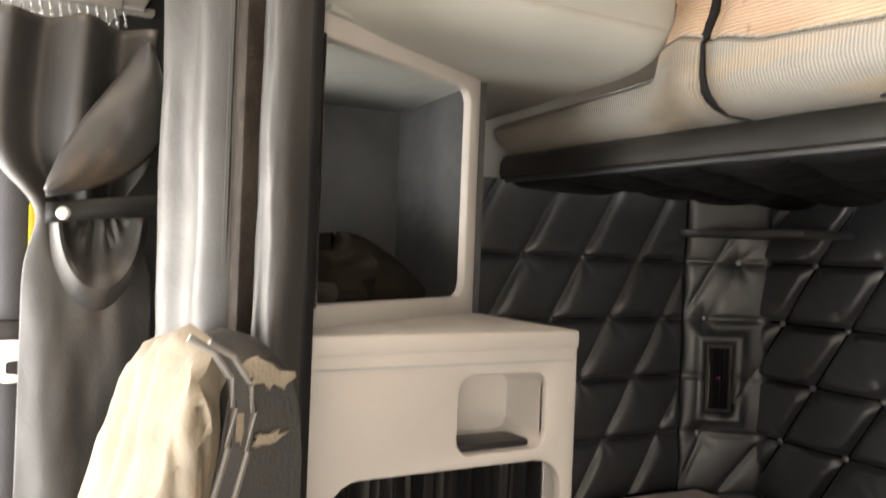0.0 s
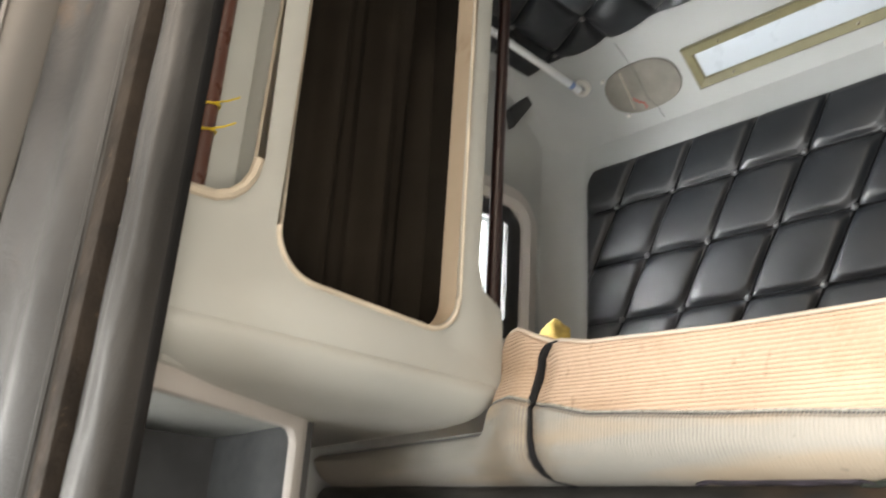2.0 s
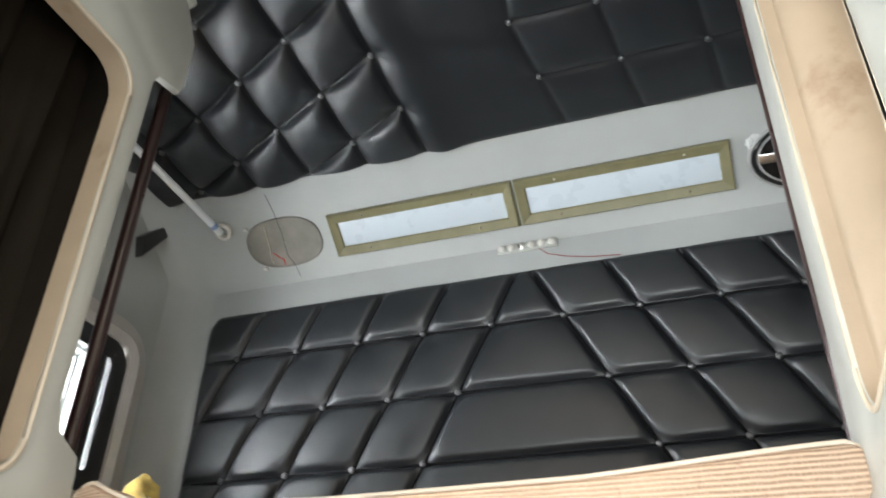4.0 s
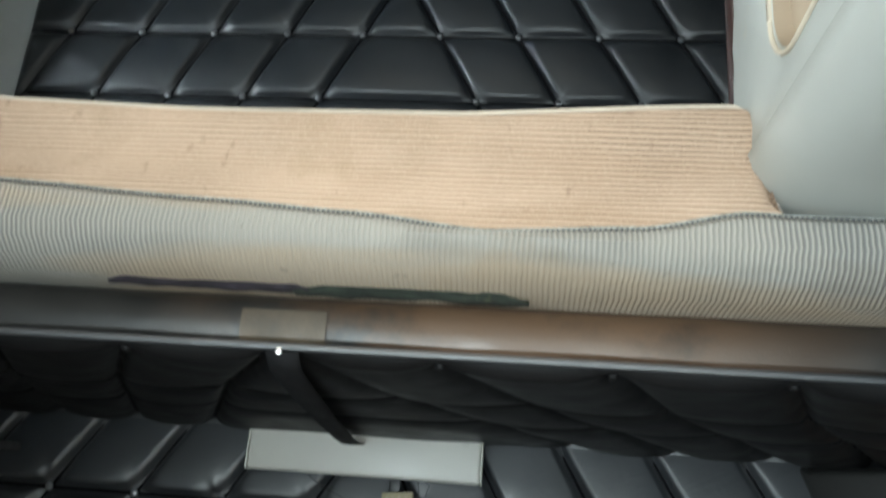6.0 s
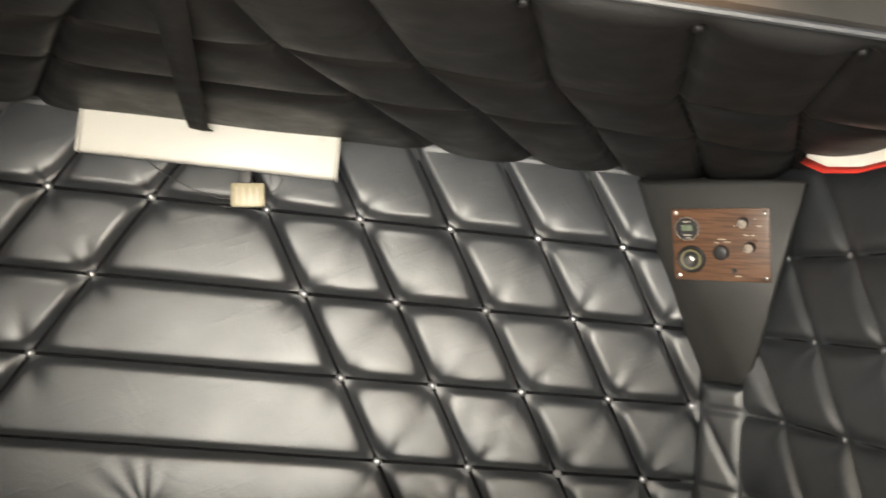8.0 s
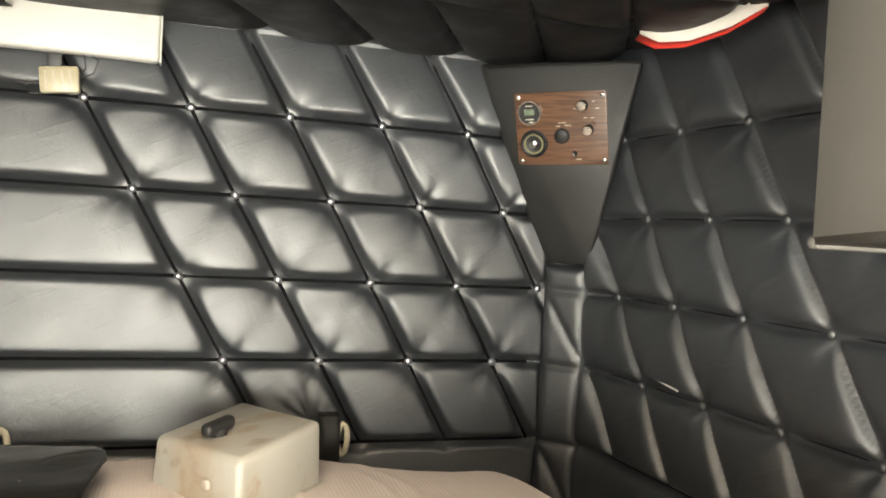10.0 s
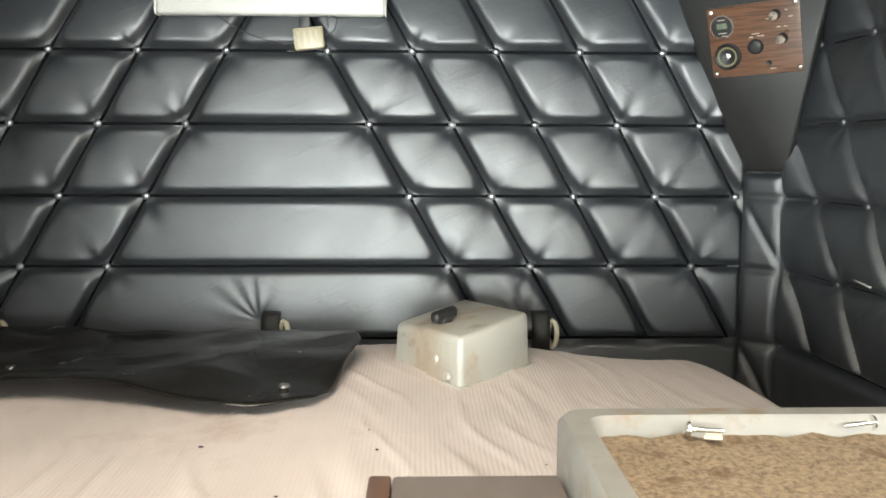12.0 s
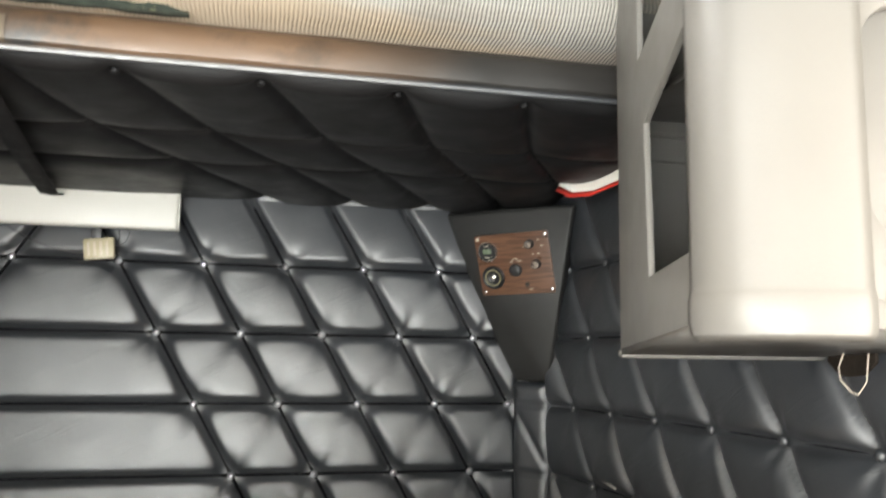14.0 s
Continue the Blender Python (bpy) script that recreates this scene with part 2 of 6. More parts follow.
SHEET = material("gloss_black_vinyl_sheet", (0.009, 0.008, 0.007), 0.20, spec=0.5, mottle=0.3, wear=(0.04, 0.037, 0.03), wear_at=0.66, wear_size=16, crease=0.3, crease_size=12)
TAPE = material("tan_worn_tape", (0.075, 0.055, 0.034), 0.5, grain=0.3, mottle=0.35, mottle_size=30, wear=(0.05, 0.045, 0.04), wear_at=0.55, wear_size=30)
PURPLE = material("faded_purple_cloth", (0.020, 0.015, 0.022), 0.9, grain=0.6, mottle=0.45, mottle_size=40)
PLAID = material("dull_green_plaid_cloth", (0.016, 0.022, 0.016), 0.9, grain=0.6, mottle=0.5, mottle_size=90, wear=(0.08, 0.085, 0.05), wear_at=0.58, wear_size=70)
DARK_GREY_SHADE = material("dark_grey_shade", (0.055, 0.057, 0.060), 0.6, grain=0.3, grain_size=300, mottle=0.2, mottle_size=12)
# The second colour paints a warm brown reflection onto the edge.
VINYL_EDGE = material("brown_sheen_vinyl_edge", (0.020, 0.019, 0.018), 0.38, spec=0.55, grain=0.2, grain_size=420, mottle=0.3, mottle_size=9, wear=(0.100, 0.060, 0.036), wear_at=0.40, wear_size=4)
sheen_stretch(VINYL_EDGE, 0.15, 0.24)
CUBBY = material("pale_cream_plastic", (0.135, 0.129, 0.119), 0.42, grain=0.1, grain_size=500, mottle=0.06, wear=(0.19, 0.155, 0.115), wear_at=0.62, wear_size=7)
RIM = material("scuffed_grey_rim", (0.19, 0.185, 0.172), 0.45, grain=0.15, grain_size=300, mottle=0.12, mottle_size=15, wear=(0.17, 0.125, 0.085), wear_at=0.55, wear_size=26)
WEBBING = material("black_webbing", (0.008, 0.008, 0.009), 0.75, spec=0.2, grain=0.5, grain_size=500)
SILVER = material("silver_paint", (0.42, 0.42, 0.42), 0.35, metal=0.3)
STITCH = material("grey_green_stitching", (0.25, 0.255, 0.235), 0.9, grain=0.6, mottle=0.4, mottle_size=160)
HOUSING = material("dark_grey_covering", (0.021, 0.021, 0.0205), 0.5, spec=0.4, grain=0.4, grain_size=380, mottle=0.2, mottle_size=12)
PIPING = material("pale_mattress_piping", (0.46, 0.40, 0.33), 0.8, grain=0.4, mottle=0.2)
SCUFF = material("pale_scuff", (0.55, 0.54, 0.50), 0.7, mottle=0.2, mottle_size=60)
# Near-black colour that stands for the shade down in the seams.
SEAM_SHADE = material("black_seam_shade", (0.005, 0.005, 0.006), 0.85, spec=0.12, mottle=0.2, mottle_size=40)
VINYL_UPPER = material("soft_black_vinyl", (0.0085, 0.0105, 0.0135), 0.44, spec=0.65, grain=0.25, grain_size=420, mottle=0.25, crease=0.10, crease_size=14)
TAN_PANEL = material("stained_tan_panel", (0.35, 0.275, 0.20), 0.6, grain=0.2, mottle=0.12, mottle_size=7, wear=(0.26, 0.18, 0.12), wear_at=0.6, wear_size=8)
DULL_METAL = material("dull_button_metal", (0.42, 0.43, 0.45), 0.38, metal=1.0)
ZIP = material("frayed_dark_brown_strip", (0.016, 0.012, 0.009), 0.85, grain=0.8, grain_size=200, mottle=0.4, mottle_size=30, spec=0.15, wear=(0.07, 0.05, 0.035), wear_at=0.62, wear_size=60)
VINYL_PALE = material("pale_grey_vinyl_band", (0.13, 0.125, 0.12), 0.38, mottle=0.25, mottle_size=25, wear=(0.24, 0.18, 0.12), wear_at=0.6, wear_size=20)
YELLOW = material("yellow_cable_tie", (0.65, 0.48, 0.03), 0.4)


# ---- mesh helpers ----
def part(name, bm, mat, parent=None, label="", smooth=True):
    me = bpy.data.meshes.new(name)
    bm.to_mesh(me)
    bm.free()
    me.materials.append(mat)
    if smooth:
        for p in me.polygons:
            p.use_smooth = True
        me.set_sharp_from_angle(angle=radians(40))
    ob = new(name, me)
    hang(ob, parent)
    return tagged(ob, label)


def hang(ob, parent):
    """Makes ob a part of parent, keeping it where it is."""
    ob.parent = parent
    if parent and parent.type == "EMPTY":
        ob.matrix_parent_inverse = Matrix.Translation(-parent.location)


def thing(name, base, label, category, group="", kind=""):
    ob = new(name)
    ob.location = base
    return tagged(ob, label, category, group, kind)


def box(a, b, r=0.004, seg=2):
    """A box from corner a to corner b with rounded edges."""
    bm = bmesh.new()
    bmesh.ops.create_cube(bm, size=1)
    for v in bm.verts:
        v.co = Vector([(a[i] + b[i]) / 2 + v.co[i] * abs(b[i] - a[i]) for i in range(3)])
    if r:
        bmesh.ops.bevel(bm, geom=bm.edges[:], offset=r, segments=seg, profile=0.5, affect="EDGES")
    return bm


def grid_mesh(rows, closed=False):
    """A smooth sheet through rows of points, each row as long as the next."""
    bm = bmesh.new()
    vs = [[bm.verts.new(p) for p in row] for row in rows]
    for a, b in zip(vs, vs[1:]):
        m = len(a)
        for i in range(m if closed else m - 1):
            bm.faces.new((a[i], a[(i + 1) % m], b[(i + 1) % m], b[i]))
    return bm


def tube(points, r, seg=10):
    """A round bar along points."""
    pts = [Vector(p) for p in points]
    rows = []
    for i, p in enumerate(pts):
        d = (pts[min(i + 1, len(pts) - 1)] - pts[max(i - 1, 0)]).normalized()
        q = d.to_track_quat("Z", "X")
        rr = r[i] if isinstance(r, (list, tuple)) else r
        rows.append([p + q @ Vector((rr * math.cos(2 * math.pi * k / seg), rr * math.sin(2 * math.pi * k / seg), 0)) for k in range(seg)])
    bm = grid_mesh(rows, closed=True)
    bm.faces.new(bm.verts[:seg][::-1])
    bm.verts.ensure_lookup_table()
    bm.faces.new(bm.verts[-seg:])
    bmesh.ops.recalc_face_normals(bm, faces=bm.faces[:])
    return bm


def lathe(profile, m=None, seg=24):
    """A turned body; profile of (radius, height) about the local z."""
    rows = [[Vector((r * math.cos(2 * math.pi * k / seg), r * math.sin(2 * math.pi * k / seg), h)) for k in range(seg)] for r, h in profile]
    bm = grid_mesh(rows, closed=True)
    for end, flip in ((0, True), (len(rows) - 1, False)):
        bm.verts.ensure_lookup_table()
        ring = [bm.verts[end * seg + k] for k in range(seg)]
        bm.faces.new(ring[::-1] if flip else ring)
    bmesh.ops.recalc_face_normals(bm, faces=bm.faces[:])
    if m:
        bm.transform(m)
    return bm


def rounded_rect(w, h, r, seg=6):
    """Outline of a rounded rectangle about the origin, anticlockwise."""
    out = []
    for cx, cy, a0 in ((w / 2 - r, h / 2 - r, 0), (-w / 2 + r, h / 2 - r, 90), (-w / 2 + r, -h / 2 + r, 180), (w / 2 - r, -h / 2 + r, 270)):
        for k in range(seg + 1):
            a = radians(a0 + 90 * k / seg)
            out.append((cx + r * math.cos(a), cy + r * math.sin(a)))
    return out


def plate(outline, depth, m=None, bevel=0.0015):
    """A solid of an outline in local xy, from z=0 to z=depth."""
    bm = bmesh.new()
    lo = [bm.verts.new((x, y, 0)) for x, y in outline]
    hi = [bm.verts.new((x, y, depth)) for x, y in outline]
    bm.faces.new(lo[::-1])
    top = bm.faces.new(hi)
    k = len(outline)
    for i in range(k):
        bm.faces.new((lo[i], lo[(i + 1) % k], hi[(i + 1) % k], hi[i]))
    if bevel:
        bmesh.ops.bevel(bm, geom=list(top.edges), offset=bevel, segments=2, profile=0.5, affect="EDGES")
    if m:
        bm.transform(m)
    return bm


def ring_plate(outer, inner, depth, m=None, lip=0.0):
    """A frame between two outlines of equal point count; lip rounds the inner edge."""
    rows = [[(x, y, 0) for x, y in outer], [(x, y, depth) for x, y in outer]]
    if lip:
        mid = [(xi + (xo - xi) * 0.35, yi + (yo - yi) * 0.35) for (xo, yo), (xi, yi) in zip(outer, inner)]
        rows += [[(x, y, depth + lip) for x, y in mid]]
    rows += [[(x, y, depth) for x, y in inner], [(x, y, 0) for x, y in inner], [(x, y, 0) for x, y in outer]]
    bm = grid_mesh([[Vector(p) for p in row] for row in rows], closed=True)
    bmesh.ops.remove_doubles(bm, verts=bm.verts[:], dist=1e-5)
    bmesh.ops.recalc_face_normals(bm, faces=bm.faces[:])
    if m:
        bm.transform(m)
    return bm


def frame_of(origin, u, v):
    """A pose with local x along u, local y towards v, local z out of both."""
    u = Vector(u).normalized()
    n = u.cross(Vector(v)).normalized()
    w = n.cross(u)
    return Matrix(((u.x, w.x, n.x, origin[0]), (u.y, w.y, n.y, origin[1]), (u.z, w.z, n.z, origin[2]), (0, 0, 0, 1)))


BUTTON = bpy.data.meshes.new("button")
_bm = lathe([(0.001, -0.004), (0.0062, -0.003), (0.0066, 0.0), (0.005, 0.0022), (0.0015, 0.0032)], seg=12)
_bm.to_mesh(BUTTON)
_bm.free()
for p in BUTTON.polygons:
    p.use_smooth = True
BUTTON_BRIGHT = BUTTON.copy()
BUTTON_DULL = BUTTON.copy()
BUTTON.materials.append(VINYL)
BUTTON_DULL.materials.append(VINYL_DULL)
BUTTON_BRIGHT.materials.append(DULL_METAL)


def quilt(owner, name, m, ulo, uhi, v0, v1, seams, buttons, step=0.007, pad=0.014, soft=0.020, mat=None, bright=False, seed=1, holes=(), pleat=1.0, dimple=0.013, sag=(), dome=0.32, flat=None, puckers=(), slit=0.0, lean=None, swell=0.0, band=0.0, seam_dark=None):
    """Buttoned upholstery: a padded sheet in the local xy of m, sunk along the seams and at the buttons."""
    mat = mat or VINYL
    rng = np.random.default_rng(seed)
    nv = max(4, int((v1 - v0) / step))
    nu = max(4, int(max(uhi(v) - ulo(v) for v in (v0, (v0 + v1) / 2, v1)) / step))
    vv = np.linspace(v0, v1, nv + 1)
    s = np.linspace(0, 1, nu + 1)
    U = np.array([ulo(v) + (uhi(v) - ulo(v)) * s for v in vv])
    V = np.repeat(vv[:, None], nu + 1, 1)
    d = np.full(U.shape, 1.0)
    near, close = np.zeros(U.shape), np.zeros(U.shape)
    for (a, b), (c, e) in seams:
        wx, wy = c - a, e - b
        t = np.clip(((U - a) * wx + (V - b) * wy) / (wx * wx + wy * wy), 0, 1)
        di = np.hypot(U - a - t * wx, V - b - t * wy)
        d = np.minimum(d, di)
        near += np.exp(-di / 0.014)
        close += np.exp(-di / 0.0085)
    ds = np.maximum(0, -0.014 * np.log(near + 1e-9))
    h = pad * ((1 - dome) * (1 - np.exp(-((d / (0.3 * soft)) ** 1.4))) + dome * (1 - np.exp(-((ds / 0.026) ** 1.6))))
    if band:
        # flat-topped pads that fall off steeply within a band beside each seam, rounded at their corners
        dc = np.maximum(0, -0.0085 * np.log(close + 1e-12))
        h = pad * ((1 - dome) * (1 - np.exp(-((dc / band) ** 2.4))) + dome * (1 - np.exp(-((ds / 0.03) ** 1.6))))
    h -= slit * np.exp(-((d / 0.0042) ** 2))
    for z1, z0 in zip(sag, sag[1:]):
        f = (z1 - V) / (z1 - z0)
        h += np.where((f >= 0) & (f < 1), 0.0085 * (f - 0.35) * (1 - np.exp(-((d / 0.011) ** 2))), 0)
    ph = rng.uniform(0, 6.28, 8)
    fx, fy = rng.uniform(4, 22, 8), rng.uniform(4, 22, 8)
    for i in range(8):
        h += 0.0006 * np.sin(fx[i] * U + fy[i] * V * (1 if i % 2 else -1) + ph[i]) * np.minimum(1, d / 0.02)
    for bu, bv in buttons:
        r = np.hypot(U - bu, V - bv)
        th = np.arctan2(V - bv, U - bu)
        k, q = rng.integers(5, 8), rng.uniform(0, 6.28)
        h += pleat * 0.0022 * np.cos(k * th + q) * np.exp(-r / 0.028) * np.minimum(1, r / 0.012)
        h -= dimple * np.exp(-((r / 0.023) ** 1.5)) * np.minimum(1, 0.35 + h / (pad + 1e-6))
    for bu, bv in puckers:
        r, th = np.hypot(U - bu, V - bv), np.arctan2(V - bv, U - bu)
        fan = np.clip(np.sin(th) + 0.25, 0, 1) * np.where(np.cos(th) < 0, 1.0, 0.45)
        h += fan * 0.0032 * np.cos(13 * th + 0.6 * np.sin(th * 3)) * np.exp(-r / 0.042) * np.minimum(1, r / 0.02)
        h -= 0.006 * np.exp(-((r / 0.020) ** 2))
    if flat:
        h = h * np.where(U > flat, 0.3 + 0.7 * np.exp(-((U - flat) / 0.05) ** 2), 1.0)
    edge = np.minimum(np.minimum(U - U[:, :1], U[:, -1:] - U), np.minimum(V - v0, v1 - V))
    h = h * np.clip(edge / 0.014, 0, 1) ** 0.5
    if lean:
        h -= lean[1] * np.clip((V - lean[0]) / 0.15, 0, 1) ** 1.2
    h += swell * np.exp(-((U - U[:, :1]) / 0.035) ** 2)
    for hu, hv, hw, hh in holes:
        e = np.maximum(np.abs(U - hu) - hw / 2, np.abs(V - hv) - hh / 2)
        h += np.where(e < 0, -0.03, 0.010 * np.exp(-((e - 0.016) / 0.012) ** 2))
    verts = np.stack([U, V, h], -1).reshape(-1, 3)
    w = nu + 1
    idx = np.arange((nv + 1) * w).reshape(nv + 1, w)
    faces = np.stack([idx[:-1, :-1], idx[:-1, 1:], idx[1:, 1:], idx[1:, :-1]], -1).reshape(-1, 4).tolist()
    rim = np.concatenate([idx[0, :], idx[1:, -1], idx[-1, -2::-1], idx[-2:0:-1, 0]]).tolist()
    back = verts[rim].copy()
    back[:, 2] = -0.018
    base = len(verts)
    faces += [(rim[i], base + i, base + (i + 1) % len(rim), rim[(i + 1) % len(rim)]) for i in range(len(rim))]
    faces.append(tuple(base + i for i in range(len(rim))))
    me = bpy.data.meshes.new(name)
    me.from_pydata(np.concatenate([verts, back]).tolist(), [], faces)
    me.polygons.foreach_set("use_smooth", [True] * len(me.polygons))
    me.materials.append(mat)
    me.update()
    ob = new(name, me)
    hang(ob, owner)
    ob.matrix_basis = m
    if seam_dark:
        # added black bar along each seam's bottom, to paint in the crease's shade
        for (a, b), (c, e) in seams:
            pts = []
            for k in range(81):
                u, v = a + (c - a) * k / 80, b + (e - b) * k / 80
                if v0 + 0.012 < v < v1 - 0.012 and ulo(v) + 0.012 < u < uhi(v) - 0.012:
                    fall = lean[1] * min(1, max(0, (v - lean[0]) / 0.15)) ** 1.2 if lean else 0.0
                    pts.append(m @ Vector((u, v, -slit + 0.0008 - fall)))
            if len(pts) > 2:
                part("crease_shade", tube(pts, 0.0030, 6), seam_dark, owner)
    for bu, bv in buttons:
        o = new("button", BUTTON_BRIGHT if bright else BUTTON)
        hang(o, owner)
        o.matrix_basis = m @ Matrix.Translation((bu, bv, 0.0025))
    return ob


# ---- structure of the cab ----
def wall(name, bm, mat, label, kind="structure", category="wall"):
    return tagged(part(name, bm, mat, smooth=False), label, category, kind=kind)


def slab_with_hole(axis, at, thick, lo, hi, holes):
    """A wall square to axis (0 or 1) with rectangular openings right through it; lo, hi and holes in the other axis and z."""
    us = sorted({lo[0], hi[0], *[h[0] for h in holes], *[h[2] for h in holes]})
    zs = sorted({lo[1], hi[1], *[h[1] for h in holes], *[h[3] for h in holes]})
    bm = bmesh.new()
    for u0, u1 in zip(us, us[1:]):
        for z0, z1 in zip(zs, zs[1:]):
            cu, cz = (u0 + u1) / 2, (z0 + z1) / 2
            if any(h[0] < cu < h[2] and h[1] < cz < h[3] for h in holes):
                continue
            a = [u0, u0, z0]
            b = [u1, u1, z1]
            a[axis], b[axis] = at, at + thick
            q = box(a, b, 0)
            me = bpy.data.meshes.new("t")
            q.to_mesh(me)
            q.free()
            bm.from_mesh(me)
            bpy.data.meshes.remove(me)
    bmesh.ops.remove_doubles(bm, verts=bm.verts[:], dist=1e-4)
    return bm


XL, XR = -1.10, 0.92
wall("floor", box((XL, -2.75, -0.05), (XR, 0.1, 0.0), 0), FLOOR_MAT, "black rubber-covered cab floor", category="floor")
wall("wall_back", box((XL, 0.05, 0.0), (XR, 0.10, 2.70), 0), LINING, "grey moulded lining of the sleeper's rear wall")
wall("wall_left", slab_with_hole(0, XL - 0.05, 0.05, (-2.75, 0.0), (0.05, 2.70), [(-2.48, 0.70, -1.53, 1.62), (-0.60, 1.80, -0.14, 2.18)]), LINING, "grey moulded lining of the cab side with window openings")
wall("wall_right", slab_with_hole(0, XR, 0.05, (-2.75, 0.0), (0.05, 2.70), [(-2.25, 0.32, -1.24, 1.50)]), LINING, "grey moulded lining of the cab side with the open doorway")
wall("wall_front", slab_with_hole(1, -2.80, 0.05, (XL, 0.0), (XR, 2.70), [(-1.06, 0.21, 0.84, 1.30)]), LINING, "grey cab front wall with the windscreen opening")
# The wide roof opening is added only to let the fill lamp in.
tagged(part("ceiling", ring_plate([(XR, 0.1), (XL, 0.1), (XL, -2.75), (XR, -2.75)], [(0.78, -1.42), (-0.98, -1.42), (-0.98, -2.55), (0.78, -2.55)], 0.06, Matrix.Translation((0, 0, 2.56))), LINING, smooth=False), "grey moulded cab roof lining with an added opening for the fill lamp", "ceiling", kind="structure")
wall("dashboard", box((XL, -2.75, 0.06), (XR, -2.48, 0.205), 0.04), PLASTIC_WARM, "worn tan dashboard under the windscreen", category="dashboard")

# inner lining of the upper sleeper: side walls, rear wall face and the sloped fascia over it
UX0, UX1 = -0.955, 0.80


def lining_profile(x):
    return [(x, -0.016, 1.44), (x, -0.016, 2.36), (x, -0.032, 2.379), (x, -0.19, 2.492), (x, -0.24, 2.52), (x, -0.40, 2.552)]


rows = []
for k in range(121):
    f = k / 120
    x = UX0 + (UX1 - UX0) * f
    bend = min(1.0, min(f, 1 - f) / 0.045)
    drop = 0.075 * (1 - math.sqrt(1 - (1 - bend) ** 2))
    rows.append([Vector((p[0], p[1] - drop, p[2])) for p in lining_profile(x)])
tagged(part("wall_upper_lining", grid_mesh(rows), LINING), "smooth grey moulded lining behind the upper bunk", "wall", kind="structure")
for side, x in (("left", UX0), ("right", UX1)):
    hole = [(-0.55, 1.84, -0.19, 2.14)] if side == "left" else []
    wall("wall_upper_" + side, slab_with_hole(0, x - 0.012, 0.012, (-1.25, 1.44), (-0.03, 2.56), hole), LINING, "smooth grey moulded side lining over the upper bunk")


# ---- sleeper window ----
def rounded_frame(name, m, w, h, r, width, depth, mat, owner, label=""):
    return part(name, ring_plate(rounded_rect(w, h, r), rounded_rect(w - 2 * width, h - 2 * width, max(0.01, r - width)), depth, m, depth * 0.4), mat, owner, label)


GLASS = bpy.data.materials.new("clear_glass")
GLASS.use_nodes = True
GLASS.node_tree.nodes["Principled BSDF"].inputs["Transmission Weight"].default_value = 1.0
GLASS.node_tree.nodes["Principled BSDF"].inputs["Roughness"].default_value = 0.02
GLASS.node_tree.nodes["Principled BSDF"].inputs["IOR"].default_value = 1.1
win = thing("window_1", (UX0, -0.37, 1.83), "small side window in a white rounded frame with a black gasket", "window", kind="structure")
wm = frame_of((UX0 + 0.001, -0.37, 1.99), (0, 1, 0), (0, 0, 1))
rounded_frame("window_frame", wm, 0.48, 0.42, 0.09, 0.05, 0.022, PLASTIC_PALE, win)
rounded_frame("gasket", wm, 0.385, 0.325, 0.06, 0.045, 0.014, DARK, win)
pane = part("pane", plate(rounded_rect(0.35, 0.29, 0.04), 0.003, wm @ Matrix.Translation((0, 0, -0.012)), 0), GLASS, win)
pane.visible_shadow = False
part("divider", box((UX0 - 0.008, -0.266, 1.85), (UX0 + 0.012, -0.234, 2.13), 0.003), DARK, win, "black sliding divider")
GLOW = bpy.data.materials.new("hazy_sky")
GLOW.use_nodes = True
GLOW.node_tree.nodes["Principled BSDF"].inputs["Emission Color"].default_value = (0.95, 0.97, 1.0, 1)
GLOW.node_tree.nodes["Principled BSDF"].inputs["Emission Strength"].default_value = 2.5
wall("backdrop", box((-4.0, -3.5, 0.5), (-3.95, 3.0, 5.0), 0), GLOW, "plain bright hazy sky outside the side window", category="backdrop")

# ---- quilted upholstery ----
ROW = [1.426, 1.300, 1.174, 1.048, 0.922, 0.790]


def lower_back():
    owner = thing("quilted_wall_panel", (0, 0, 0.66), "black buttoned vinyl upholstery on the lower rear wall", "wall panel")
    seams, buttons = [], []
    for z in ROW[1:]:
        seams.append(((-0.93, z), (0.76, z)))
    at = lambda k, z: 0.0 + 0.1465 * k + 0.0705 * (1.30 - z) / 0.126
    for k in range(6):
        seams.append(((at(k, 1.47), 1.47), (at(k, 0.79), 0.79)))
        for z in ROW[1:5]:
            if at(k, z) < 0.745:
                buttons.append((at(k, z), z))
    lt = lambda k, z: -0.175 - 0.1515 * k - 0.0735 * (1.30 - z) / 0.126
    for k in range(0, 6):
        seams.append(((lt(k, 1.47), 1.47), (lt(k, 0.79), 0.79)))
        for z in ROW[1:5]:
            if lt(k, z) > -0.90:
                buttons.append((lt(k, z), z))
    m = frame_of((0, 0.006, 0), (1, 0, 0), (0, 0, 1))
    quilt(owner, "padded_sheet", m, lambda v: -0.915, lambda v: 0.745, 0.64, 1.46, seams, buttons, step=0.0027, slit=0.006, pad=0.015, bright=True, seed=3, band=0.0088, dome=0.16, pleat=1.7, dimple=0.016, seam_dark=SEAM_SHADE, puckers=[(-0.125, 0.825), (0.35, 0.825), (-0.60, 0.825)], sag=[1.426, 1.300, 1.174, 1.048, 0.922, 0.790, 0.64], lean=(1.306, 0.024))


